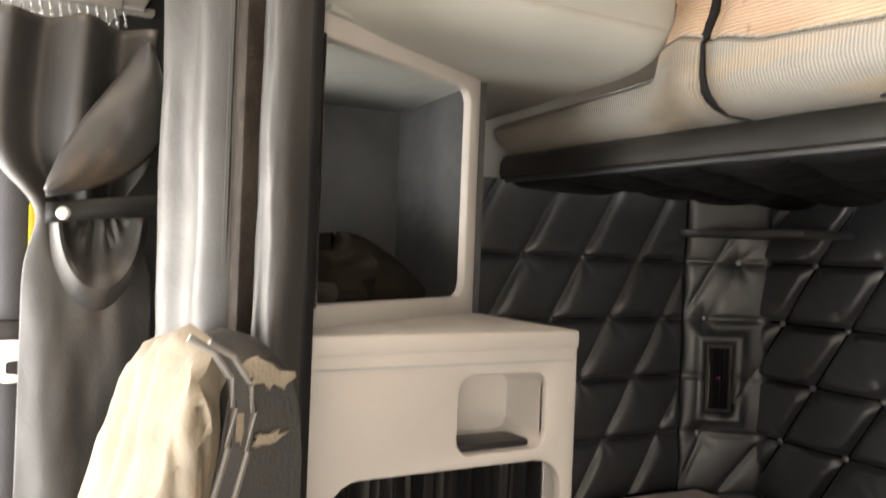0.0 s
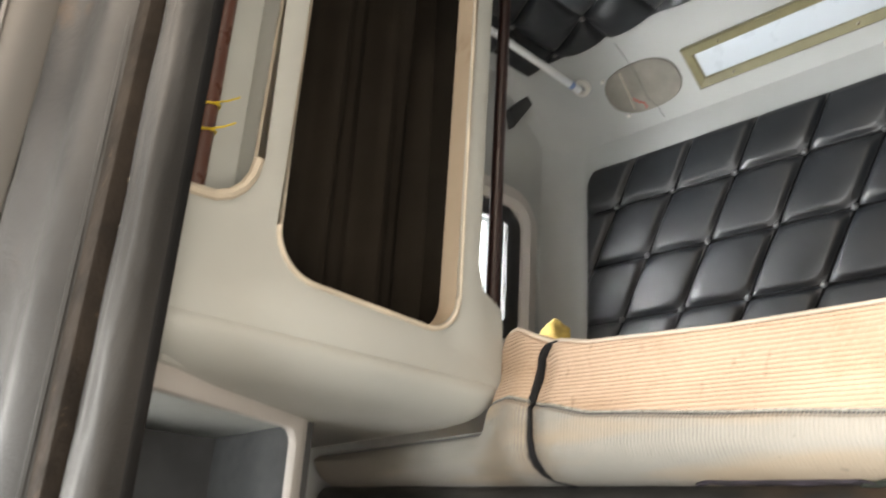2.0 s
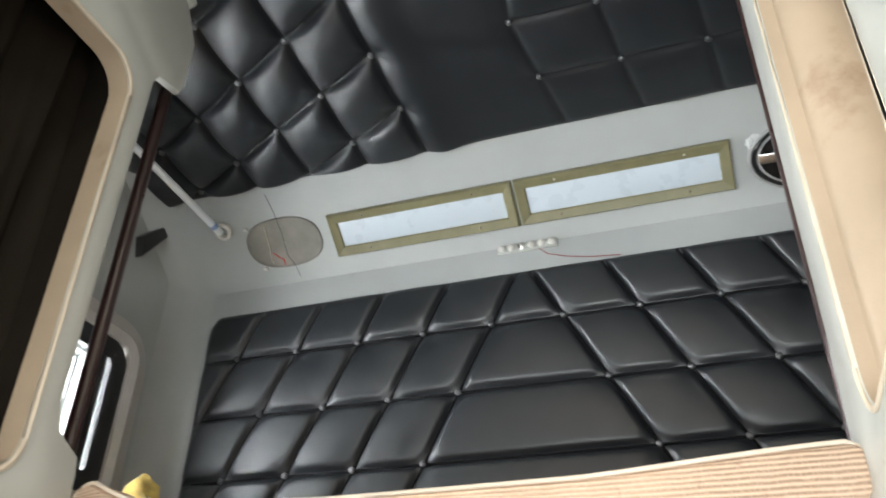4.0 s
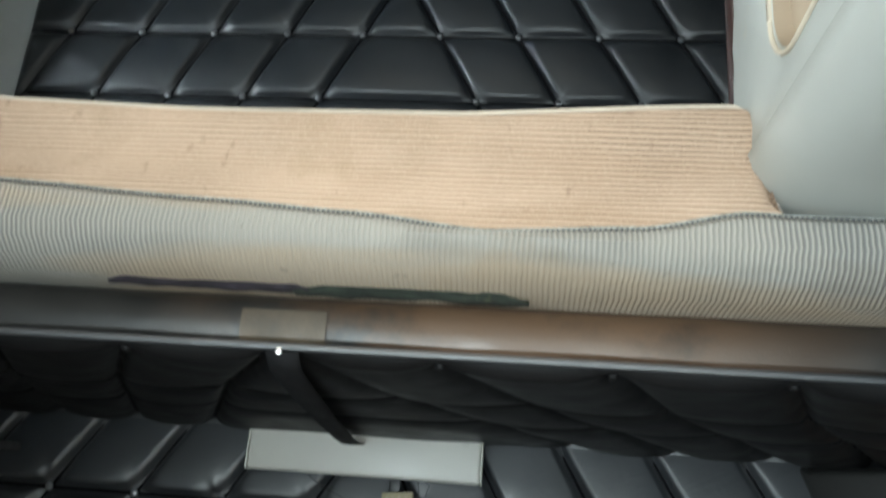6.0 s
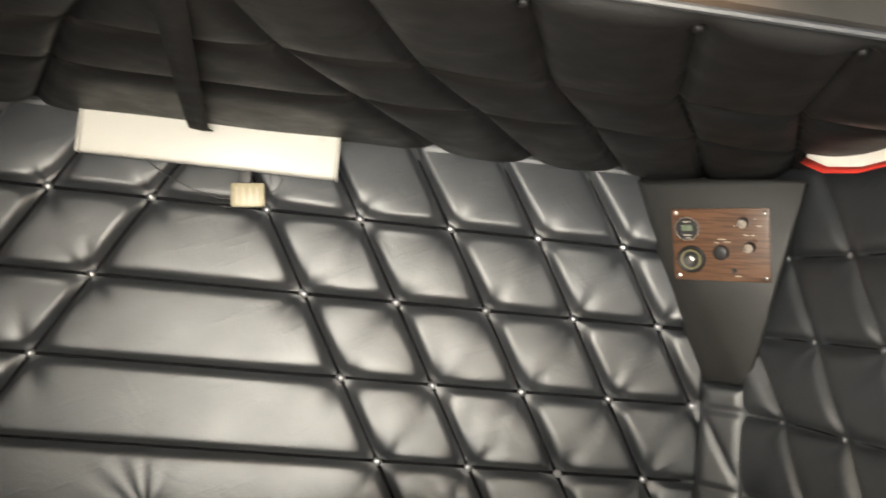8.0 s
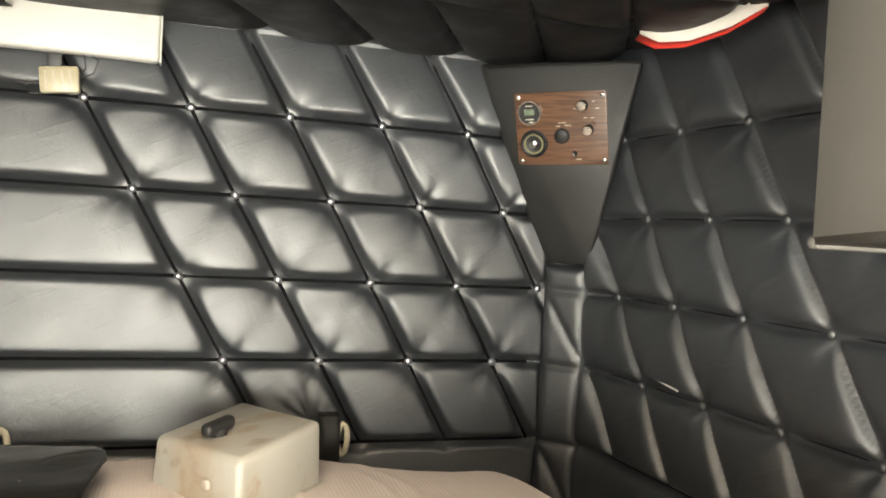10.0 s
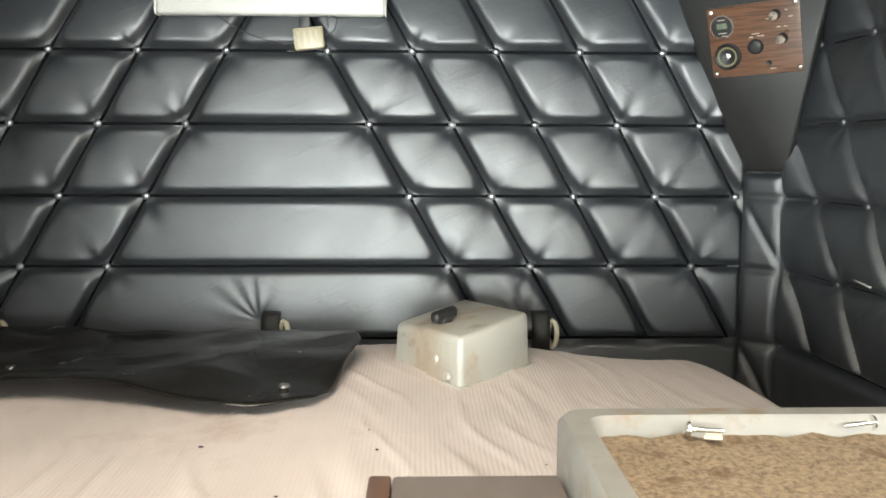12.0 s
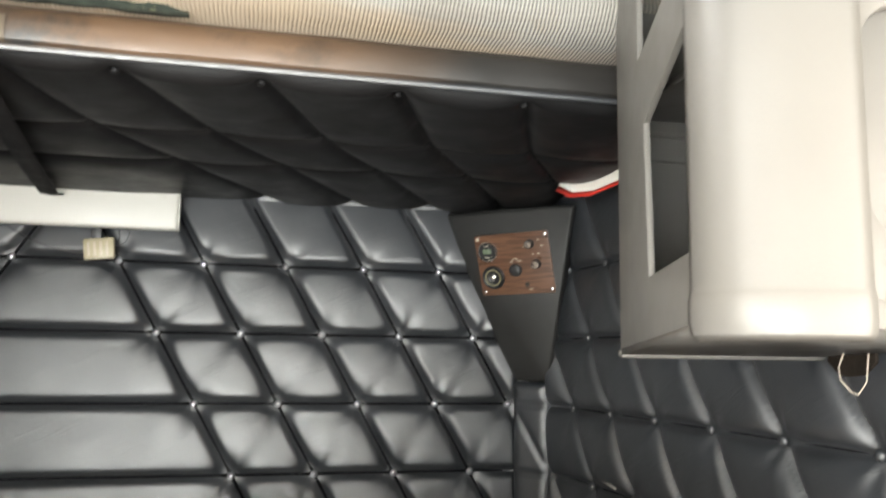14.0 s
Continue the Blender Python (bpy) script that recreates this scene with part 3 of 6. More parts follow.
def side_quilt(right):
    owner = thing("quilted_wall_panel", (0.83 if right else -1.02, -0.5, 0.66), "black buttoned vinyl upholstery on the lower side wall", "wall panel")
    seams, buttons = [], []
    y0 = -0.115 if right else -0.123
    s = 0.140 if right else 0.150
    for z in ROW[1:]:
        seams.append(((0.0, z), (1.3, z)))
    for k in range(-4, 10):
        a = lambda z: -y0 + s * k + 0.0755 * (1.30 - z) / 0.126
        seams.append(((a(1.47), 1.47), (a(0.79), 0.79)))
        for z in ROW[1:5]:
            if 0.07 < a(z) < 1.2:
                buttons.append((a(z), z))
    if right:
        p0, p1 = Vector((0.803, -0.05, 0)), Vector((0.865, -1.2, 0))
        m = frame_of((p0.x, 0, 0), (p1.x - p0.x, p1.y - p0.y, 0), (0, 0, 1))
    else:
        m = frame_of((-1.004, 0, 0), (0, -1, 0), (0, 0, 1))
        m = m @ Matrix.Diagonal((1, 1, -1, 1))
    lo = 0.05 if right else 0.14
    quilt(owner, "padded_sheet", m, lambda v: lo, lambda v: 1.22, 0.50, 1.46, seams, buttons, step=0.0042, slit=0.012, bright=False, seed=7 if right else 8, mat=VINYL, pad=0.013, soft=0.030, dome=0.30, pleat=1.5, seam_dark=SEAM_SHADE, swell=0.017 if right else 0.0)


def upper_back():
    owner = thing("quilted_wall_panel", (0, -0.02, 1.6), "black buttoned vinyl panel on the rear wall above the upper bunk", "wall panel")
    seams, buttons = [], []
    zs = [2.174, 2.034, 1.895, 1.755]
    for z in zs:
        seams.append(((-0.9, z), (0.75, z)))
    lt = lambda k, z: -0.176 - 0.1497 * k - 0.07 * (2.174 - z) / 0.14
    for k in range(7):
        seams.append(((lt(k, 2.30), 2.30), (lt(k, 1.62), 1.62)))
        for z in zs:
            if lt(k, z) > -0.83:
                buttons.append((lt(k, z), z))
    rt = lambda k, z: -0.025 + 0.1505 * k + 0.078 * (2.174 - z) / 0.14
    for k in range(0, 6):
        seams.append(((rt(k, 2.30), 2.30), (rt(k, 1.62), 1.62)))
        for z in zs:
            if rt(k, z) < 0.66:
                buttons.append((rt(k, z), z))
    m = frame_of((0, -0.024, 0), (1, 0, 0), (0, 0, 1))
    corner = lambda v: 0.05 * (1 - math.sqrt(max(0.0, 1 - (max(0.0, v - 2.24) / 0.05) ** 2)))
    quilt(owner, "padded_sheet", m, lambda v: -0.862 + corner(v), lambda v: 0.70 - corner(v), 1.60, 2.288, seams, buttons, step=0.0032, slit=0.005, seed=11, pleat=0.35, dimple=0.010, pad=0.014, band=0.008, dome=0.34, seam_dark=SEAM_SHADE, mat=VINYL_UPPER)


def ceiling_quilt():
    owner = thing("quilted_ceiling_panel", (0, -0.6, 2.5), "black buttoned vinyl panel under the sleeper roof", "ceiling panel")
    seams, buttons = [], []
    for i in range(-1, 5):
        col = [(-0.394 - 0.135 * i, 0.292 - 0.0675 * i + 0.148 * j) for j in range(-3, 8)]
        seams.append((col[0], col[-1]))
        for u, v in col:
            if i < 4:
                seams.append(((u, v), (u - 0.135, v - 0.0675)))
            if u > -0.88 and 0.225 < v < 0.95:
                buttons.append((u, v))
    for k in range(5):
        x = 0.02 + 0.152 * k
        col = [(x + 0.03, 0.16), (x + 0.0, 0.36), (x - 0.02, 0.505), (x + 0.0, 0.65), (x - 0.02, 0.80), (x, 0.95)]
        seams += list(zip(col, col[1:]))
        buttons += col[1:4]
    for v in (0.36, 0.505, 0.65, 0.80):
        seams.append(((0.02 - 0.01, v), (0.72, v)))
    m = frame_of((0, 0, 2.501), (1, 0, 0), (0, -1, 0))
    quilt(owner, "padded_sheet", m, lambda v: -0.90, lambda v: 0.75, 0.215, 0.98, seams, buttons, step=0.0042, seed=13, pad=0.024, soft=0.024, dome=0.5, slit=0.008, dimple=0.016, flat=-0.22, mat=VINYL_UPPER)


lower_back()
side_quilt(True)
side_quilt(False)
upper_back()
ceiling_quilt()


def strip(owner, name, a, b, z0, z1, seams, holes=(), buttons=()):
    d = Vector((b[0] - a[0], b[1] - a[1], 0))
    m = frame_of((a[0], a[1], 0), d, (0, 0, 1))
    return quilt(owner, name, m, lambda v: 0, lambda v: d.length, z0, z1, seams, buttons, step=0.005, pad=0.012, soft=0.014, holes=holes, bright=True, pleat=1.6)


right_strip = thing("corner_strip", (0.77, -0.02, 0.66), "black padded vinyl strip down the corner of the bunk", "trim")
strip(right_strip, "padded_sheet", (0.736, -0.006), (0.787, -0.060), 0.64, 1.09, [((0, z), (0.08, z)) for z in ROW[3:]] + [((0.0, 1.048), (0.079, 0.922)), ((0.0, 0.79), (0.079, 0.664))])
left_strip = thing("corner_strip", (-0.955, -0.07, 0.66), "black padded vinyl corner strip holding an air vent", "trim")
la, lb = (-1.000, -0.140), (-0.896, 0.014)
strip(left_strip, "padded_sheet", la, lb, 0.64, 1.46, [((0, z), (0.164, z)) for z in ROW[1:]] + [((0.10, 1.36), (0.0, 1.18)), ((0.164, 1.07), (0.10, 0.97)), ((0.05, 0.92), (0, 0.8)), ((0.164, 0.9), (0.09, 0.8))], holes=[(0.080, 1.045, 0.052, 0.145)], buttons=[(0.115, 1.30), (0.047, 1.174), (0.04, 0.922)])

# ---- upper bunk ----
BX0, BX1 = -0.885, 0.785


def bunk_base():
    owner = thing("upper_bunk", (0, -0.69, 1.42), "upper bunk base in black vinyl with a quilted underside", "bunk")
    seams = [((BX0, v), (BX1, v)) for v in (0.25, 0.42)]
    tufts = []
    for k in range(5):
        x = 0.091 + 0.147 * k
        seams += [((x, 0.022), (x + 0.085, 0.25)), ((x + 0.085, 0.25), (x + 0.185, 0.42)), ((x + 0.185, 0.42), (x + 0.33, 0.69))]
        tufts.append((x, 0.026))
    seams += [((-0.03, 0.022), (0.030, 0.25)), ((0.030, 0.25), (0.12, 0.42)), ((0.12, 0.42), (0.26, 0.69))]
    for k in range(6):
        x = -0.059 - 0.135 * k
        seams += [((x, 0.022), (x - 0.12, 0.25)), ((x - 0.12, 0.25), (x - 0.30, 0.69))]
        tufts.append((x, 0.026))
    m = frame_of((0, -0.692, 1.433), (1, 0, 0), (0, 1, 0)) @ Matrix.Diagonal((1, 1, -1, 1))
    quilt(owner, "quilted_underside", m, lambda v: BX0, lambda v: BX1, 0.0, 0.688, seams, [], step=0.0048, pad=0.018, soft=0.024, mat=VINYL_DULL, seed=21, slit=0.004, dome=0.5, puckers=[])
    for u, v in tufts:
        o = new("button", BUTTON_DULL)
        hang(o, owner)
        o.matrix_basis = m @ Matrix.Translation((u, v, 0.008)) @ Matrix.Diagonal((0.8, 0.8, 1, 1))
    prof = [(-0.62, 1.448), (-0.66, 1.438), (-0.690, 1.432), (-0.698, 1.431), (-0.704, 1.435), (-0.706, 1.444), (-0.705, 1.461), (-0.696, 1.472), (-0.68, 1.476), (-0.02, 1.476), (-0.02, 1.448)]
    rows = [[Vector((BX0 - 0.01 + (BX1 - BX0 + 0.02) * k / 60, y + 0.0005 * math.sin(k * 1.7 + i), z + 0.0004 * math.sin(k * 0.9 + i))) for i, (y, z) in enumerate(prof)] for k in range(61)]
    bm = grid_mesh(rows, closed=True)
    bm.verts.ensure_lookup_table()
    n = len(prof)
    bm.faces.new(bm.verts[:n])
    bm.faces.new(bm.verts[-n:])
    bmesh.ops.recalc_face_normals(bm, faces=bm.faces[:])
    part("edge_roll", bm, VINYL_EDGE, owner, "smooth black vinyl edge with a painted brown reflection")
    rows = [[Vector((-0.077 + 0.074 * k / 12, y - 0.0012, z)) for y, z in ((-0.690, 1.4315), (-0.698, 1.4305), (-0.7045, 1.4345), (-0.7065, 1.444), (-0.7058, 1.458))] for k in range(13)]
    cord = [(BX0 + (BX1 - BX0) * k / 40, -0.6985, 1.4285) for k in range(41)]
    part("piping", tube(cord, 0.0036, 8), VINYL, owner, "black piping cord")
    part("tape_patch", grid_mesh(rows), TAPE, owner, "patch of worn tan tape")


bunk_base()


def upper_mattress():
    owner = thing("mattress", (0, -0.4, 1.494), "beige ribbed mattress with a sagging seam on the upper bunk", "mattress")
    n = 420
    TOP = [(-1.0, 1.68), (-0.46, 1.678), (-0.39, 1.651), (-0.32, 1.639), (-0.13, 1.633), (0.10, 1.632), (0.33, 1.645), (1.0, 1.645)]
    SEAM = [(-1.0, 1.56), (-0.44, 1.580), (-0.37, 1.564), (-0.30, 1.550), (-0.10, 1.538), (0.02, 1.530), (0.127, 1.518), (0.25, 1.525), (0.33, 1.541), (1.0, 1.549)]

    def ease(pts, x):
        for (a, p), (b, q) in zip(pts, pts[1:]):
            if x <= b:
                t = (x - a) / (b - a)
                return p + (q - p) * (0.5 * t + 0.5 * t * t * (3 - 2 * t))
        return pts[-1][1]

    def line(x, f):
        w = 0.006 * math.sin(3.1 * x + 0.5) + 0.004 * math.sin(9 * x)
        away = 1 / (1 + math.exp(max(-50, min(50, (x + 0.490) / 0.003)))) if x < 0 else 1 / (1 + math.exp(max(-50, min(50, (0.350 - x) / 0.003))))
        top = ease(TOP, x) + w * 0.25
        seam = ease(SEAM, x) + w * 0.15
        under = 1.545 - 0.05 * max(0.0, -0.49 - x)
        seam += (min(seam, under - 0.004) - seam) * away
        top += (under - top) * away
        pinch = 0.014 * math.exp(-((x + 0.392) / 0.018) ** 2)
        y0 = -0.725 + pinch + 0.036 / (1 + math.exp(max(-40, (x + 0.455) / 0.020)))
        low = [(-0.686, 1.474), (y0 - 0.006, 1.477), (y0 - 0.024, 1.486), (y0 - 0.036, 1.498), (y0 - 0.042, 1.511), (y0 - 0.040, max(1.516, seam - 0.008)), (y0 - 0.030, seam)]
        up = [(y0 - 0.030, seam), (y0 - 0.030, seam + 0.12 * (top - seam)), (y0 - 0.017, seam + 0.40 * (top - seam)), (y0 - 0.014, seam + 0.64 * (top - seam)), (y0 - 0.018, seam + 0.81 * (top - seam)), (y0 - 0.014, seam + 0.95 * (top - seam)), (y0 - 0.004, top), (y0 + 0.05, top + 0.004), (-0.2, top), (-0.045, top - 0.004)]
        pts = low if f else up
        return [Vector((x, y, z)) for y, z in pts]

    xs = [BX0 + 0.005 + (BX1 - BX0 - 0.01) * k / n for k in range(n + 1)]
    part("lower_face", grid_mesh([line(x, True) for x in xs]), RIB_V, owner, "beige face with upright ribs")
    part("upper_face", grid_mesh([line(x, False) for x in xs]), RIB_H, owner, "tan woven face with small stains")
    part("piping", tube([line(x, True)[-1] + Vector((0, -0.001, 0.0)) for x in xs], 0.0014, 6), STITCH, owner, "greenish grey stitched seam")
    stitches = bmesh.new()
    for k in range(400):
        x = BX0 + 0.02 + (BX1 - BX0 - 0.04) * k / 399
        p = line(x, True)[-1]
        cube = bmesh.ops.create_cube(stitches, size=1.0)["verts"]
        for v in cube:
            v.co = Vector((p.x + v.co.x * 0.0020, p.y - 0.0042 + v.co.y * 0.003, p.z - 0.0030 + v.co.z * 0.0019))
    part("stitches", stitches, DARK_GREY_SHADE, owner, "row of small dark stitches")
    part("top_piping", tube([line(x, False)[6] + Vector((0, -0.001, 0.001)) for x in xs[::3]], 0.0028, 6), PIPING, owner, "pale piped top edge")
    part("underside", box((BX0 + 0.01, -0.68, 1.4765), (BX1 - 0.01, -0.05, 1.505), 0.002), CLOTH_BEIGE, owner)
    return line


MATTRESS_LINE = upper_mattress()


def loose_strip(name, label, x0, x1, mat, seed, z0=1.482, z1=1.490):
    own = thing(name, ((x0 + x1) / 2, -0.71, z0), label, "cloth")
    rows = []
    for k in range(61):
        f = k / 60
        x = x0 + (x1 - x0) * f
        e = min(1.0, 9 * min(f, 1 - f))
        h = (z1 - z0) * e * (0.75 + 0.5 * noise.noise(Vector((x * 12, seed, 0))))
        rows.append([Vector((x, -0.712 - 0.003 * math.sin(3.1 * j / 6) - 0.011 * (j / 6) ** 0.7 + 0.004 * noise.noise(Vector((x * 20, j * 0.6, seed))), z0 + h * j / 6 + 0.003 * noise.noise(Vector((x * 30, j, seed))))) for j in range(7)])
    thick(part("cloth", grid_mesh(rows), mat, own), 0.002, 0)


def thick(ob, t, offset=-1.0):
    mod = ob.modifiers.new("thickness", "SOLIDIFY")
    mod.thickness, mod.offset = t, offset
    return ob


loose_strip("cloth_strip", "faded purple cloth strip poking out under the upper mattress", -0.192, -0.017, PURPLE, 3, 1.473, 1.481)
loose_strip("cloth_strip", "frayed dull green plaid cloth strip under the upper mattress", -0.03, 0.165, PLAID, 7, 1.471, 1.479)


# ---- lower bunk ----
def lower_bunk():
    owner = thing("lower_bunk", (-0.1, -0.5, 0.0), "plain grey plastic box of the lower bunk", "bunk")
    part("body", box((-1.0, -0.93, 0.0), (0.80, -0.03, 0.66), 0.01), PLASTIC, owner)
    mat = thing("mattress", (-0.1, -0.5, 0.66), "thin pinkish beige ribbed mattress on the lower bunk", "mattress")
    nx, ny = 420, 110
    rows = []
    for j in range(ny + 1):
        row = []
        for i in range(nx + 1):
            f, g = i / nx, j / ny
            y = -(0.10 + 0.10 / (1 + math.exp(-(f - 0.86) / 0.03))) * (1 - g) - 0.93 * g
            hi = 0.635 - 0.055 * math.exp(-g / 0.09)
            x = -0.98 + (hi + 0.98) * f
            z = 0.806 + 0.006 * math.sin(3 * x + 2 * y) + 0.004 * math.sin(7 * x - 4 * y) + 0.0045 * noise.noise(Vector((x * 34 + 2.0 * noise.noise(Vector((x * 4, y * 5, 1))), y * 3.5, 5))) * (0.25 + 0.75 * math.exp(-((x - 0.22) / 0.22) ** 2) * min(1.0, max(0.0, (-0.30 - y) / 0.15)))
            crease = noise.noise(Vector((x * 46 + y * 17 + 1.5 * noise.noise(Vector((x * 5, y * 6, 3))), y * 5.5, 9)))
            z += 0.0085 * max(0.0, crease) ** 1.3 * (0.35 + 0.65 * g)
            z += 0.004 * math.exp(-((x - 0.2) ** 2 + (y + 0.3) ** 2) / 0.05)
            e = min(f, 1 - f) * 1.6 / 0.03
            g2 = min(g, 1 - g) * 0.83 / 0.03
            z -= 0.03 * (1 - min(1, e)) ** 2 + 0.025 * (1 - min(1, g2)) ** 2
            row.append(Vector((x, y, z)))
        rows.append(row)
    bm = grid_mesh(rows)
    edge = [e for e in bm.edges if e.is_boundary]
    ex = bmesh.ops.extrude_edge_only(bm, edges=edge)
    for v in ex["geom"]:
        if isinstance(v, bmesh.types.BMVert):
            v.co.z = 0.662
    bmesh.ops.recalc_face_normals(bm, faces=bm.faces[:])
    part("cover", bm, RIB_BED, mat)
    rim = rows[0][int(nx * 0.80):] + [r[-1] for r in rows[1:45]]
    part("piping", tube([p + Vector((0.001, 0.001, 0.002)) for p in rim], 0.0035, 6), PIPING, mat, "pale piped edge")
    crumbs = thing("crumbs", (-0.1, -0.6, 0.81), "scattered dark crumbs on the lower mattress", "crumbs", kind="stuff")
    rng = random.Random(6)
    bm = bmesh.new()
    for _ in range(18):
        x, y = rng.uniform(-0.85, 0.35), rng.uniform(-0.88, -0.45)
        z = 0.806 + 0.006 * math.sin(3 * x + 2 * y) + 0.004 * math.sin(7 * x - 4 * y) + 0.0035
        bmesh.ops.create_icosphere(bm, subdivisions=1, radius=rng.uniform(0.0008, 0.0022), matrix=Matrix.Translation((x, y, z)) @ Matrix.Diagonal((rng.uniform(0.6, 2.0), 1, 0.6, 1)))
    part("specks", bm, FLOOR_MAT, crumbs)


lower_bunk()


# ---- moulded storage units beside the bunks ----
def cut_sheet(outer, holes, depth, m, bevel=0.004):
    """A flat panel of an outline with openings, in local xy, depth thick, with rounded rims."""
    bm = bmesh.new()
    edges = []
    for loop in (outer, *holes):
        vs = [bm.verts.new((x, y, 0)) for x, y in loop]
        edges += [bm.edges.new((vs[i], vs[(i + 1) % len(vs)])) for i in range(len(vs))]
    bmesh.ops.triangle_fill(bm, use_beauty=True, use_dissolve=True, edges=edges)
    ex = bmesh.ops.extrude_face_region(bm, geom=bm.faces[:])
    for v in ex["geom"]:
        if isinstance(v, bmesh.types.BMVert):
            v.co.z += depth
    bmesh.ops.recalc_face_normals(bm, faces=bm.faces[:])
    if bevel:
        rim = [e for e in bm.edges if len(e.link_faces) == 2 and e.calc_face_angle(0) > 1.0 and all(abs(v.co.z - depth) < 1e-6 for v in e.verts)]
        bmesh.ops.bevel(bm, geom=rim, offset=bevel, segments=2, profile=0.5, affect="EDGES")
    bm.transform(m)
    return bm


def shift(loop, dx, dy):
    return [(x + dx, y + dy) for x, y in loop]


def sweep(profile, a, b, n=2):
    """A sheet: a profile of offsets moved from a to b."""
    a, b = Vector(a), Vector(b)
    return grid_mesh([[a.lerp(b, k / (n - 1)) + Vector(p) for p in profile] for k in range(n)])


def upper_unit(xf, side, label, notch=-0.70, back=-0.686, low=1.640):
    """Wall unit over the bunk's end: a face with a tall opening, a rounded underside and a slot for a tube. side: +1 if it faces +x."""
    own = thing("wall_unit", (xf - side * 0.2, -0.95, 1.53), label, "storage unit", "upper storage units")
    m = frame_of((xf - side * 0.012, 0, 0), (0, 1, 0), (0, 0, 1))
    if side < 0:
        m = m @ Matrix.Diagonal((1, 1, -1, 1))
    outer = [(-1.27, 1.598), (back - 0.004, 1.598), (back, 1.606), (back, 1.655), (back - 0.002, 1.69), (back - 0.006, 1.708), (notch + 0.010, 1.727), (notch, 1.76), (notch, 2.262), (notch + 0.008, 2.28), (back + 0.004, 2.290), (back + 0.01, 2.31), (back + 0.01, 2.40), (-0.74, 2.46), (-0.80, 2.485), (-1.12, 2.485), (-1.118, 1.785), (-1.122, 1.764), (-1.131, 1.747), (-1.145, 1.734), (-1.163, 1.727), (-1.27, 1.722)]
    hole = shift(rounded_rect(0.274, 2.25 - low, 0.052, 8), -0.943, (2.25 + low) / 2)
    hole = [(x, y - (x + 0.943) * 0.06 if y < 1.9 else y) for x, y in hole]
    face = part("face", cut_sheet(outer, [hole], 0.012, m, 0.004), PLASTIC, own)
    rim = [(x + (-0.943 - x) * 0.006, y + (1.95 - y) * 0.003) for x, y in hole]
    part("opening_liner", grid_mesh([[m @ Vector((x, y, z)) for x, y in rim] for z in (0.0105, 0.002, -0.022)], closed=True), TAN_PANEL, own, "worn tan inner edge of the opening")
    lip = [m @ Vector((x + (x + 0.943) * 0.02, y + (y - 1.95) * 0.008, 0.0125)) for x, y in hole]
    part("opening_trim", tube(lip + lip[:1], 0.0034 if side > 0 else 0.0022, 8), PLASTIC_WARM, own, "worn cream edge of the opening")
    under = [(0, 0, 0.050), (-side * 0.003, 0, 0.036), (-side * 0.011, 0, 0.023), (-side * 0.026, 0, 0.011), (-side * 0.05, 0, 0.003), (-side * 0.09, 0, -0.003), (-side * 0.46, 0, -0.020)]
    ys = [-1.27, -1.1, -0.9, -0.76, back - 0.022, back - 0.012, back - 0.004, back]
    ins = [0, 0, 0, 0, 0, 0.0015, 0.004, 0.007]
    lift = [0, 0, 0, 0, 0, 0.003, 0.010, 0.022]
    rows = [[Vector((xf - side * i + p[0], y, 1.55 + p[2] + up * min(1.0, (0.050 - p[2]) / 0.049))) for p in under] for y, i, up in zip(ys, ins, lift)]
    rows.append([Vector((r.x, back, 1.70)) for r in rows[-1]])
    thick(part("underside", grid_mesh(rows), PLASTIC, own), 0.004)
    part("tube_recess", box((min(xf - side * 0.058, xf - side * 0.05), -1.27, 1.70), (max(xf - side * 0.058, xf - side * 0.05), -1.10, 2.49), 0.002), PLASTIC, own)
    part("recess_side", box((min(xf - side * 0.058, xf - side * 0.004), -1.119, 1.735), (max(xf - side * 0.058, xf - side * 0.004), -1.111, 2.485), 0.002), PLASTIC, own)
    slot = [m @ Vector((x, y, 0.0115)) for x, y in ((-1.119, 2.48), (-1.119, 1.785), (-1.123, 1.764), (-1.132, 1.747), (-1.146, 1.734), (-1.163, 1.727), (-1.26, 1.7225))]
    part("slot_trim", tube(slot, 0.0065, 8), PLASTIC_WARM, own, "worn cream edge of the slot")
    part("recess_floor", box((min(xf - side * 0.055, xf - side * 0.006), -1.27, 1.708), (max(xf - side * 0.055, xf - side * 0.006), -1.115, 1.724), 0.003), PLASTIC, own)
    part("top_shell", box((min(xf, xf - side * 0.46), -1.27, 2.47), (max(xf, xf - side * 0.46), -0.72, 2.50), 0.01), PLASTIC, own)
    return own


ul = upper_unit(-0.48, 1, "grey moulded wall unit with a tall dark opening, above the bunk", -0.766, -0.714, 1.660)
ur = upper_unit(0.34, -1, "grey moulded wall unit with a scuffed cream-edged opening")
# Added dark sheet closes the gap and stands for shade inside the unit.
part("inner_side", box((-0.62, -0.777, 1.60), (-0.488, -0.769, 2.47), 0.002), CLOTH_AND_SHADE, ul, "added dark sheet for the shade inside the unit")
# linings inside the units
rng = random.Random(3)
for _ in range(24):
    y = rng.uniform(-1.045, -0.955)
    z = 1.634 - abs(rng.gauss(0, 0.016)) + 0.10 * (-0.955 - y) * rng.random()
    size = rng.uniform(0.3, 1.0) ** 2
    loop = [(rng.uniform(0.35, 1.2) * 0.0030 * size * math.cos(k * 0.5236), rng.uniform(0.25, 1.3) * 0.0075 * size * math.sin(k * 0.5236)) for k in range(12)]
    part("scuff", plate(loop, 0.0004, frame_of((0.3402, y, z), (0, -1, 0), (0, 0.3, 1)), 0), SCUFF, ur, "pale scuff")
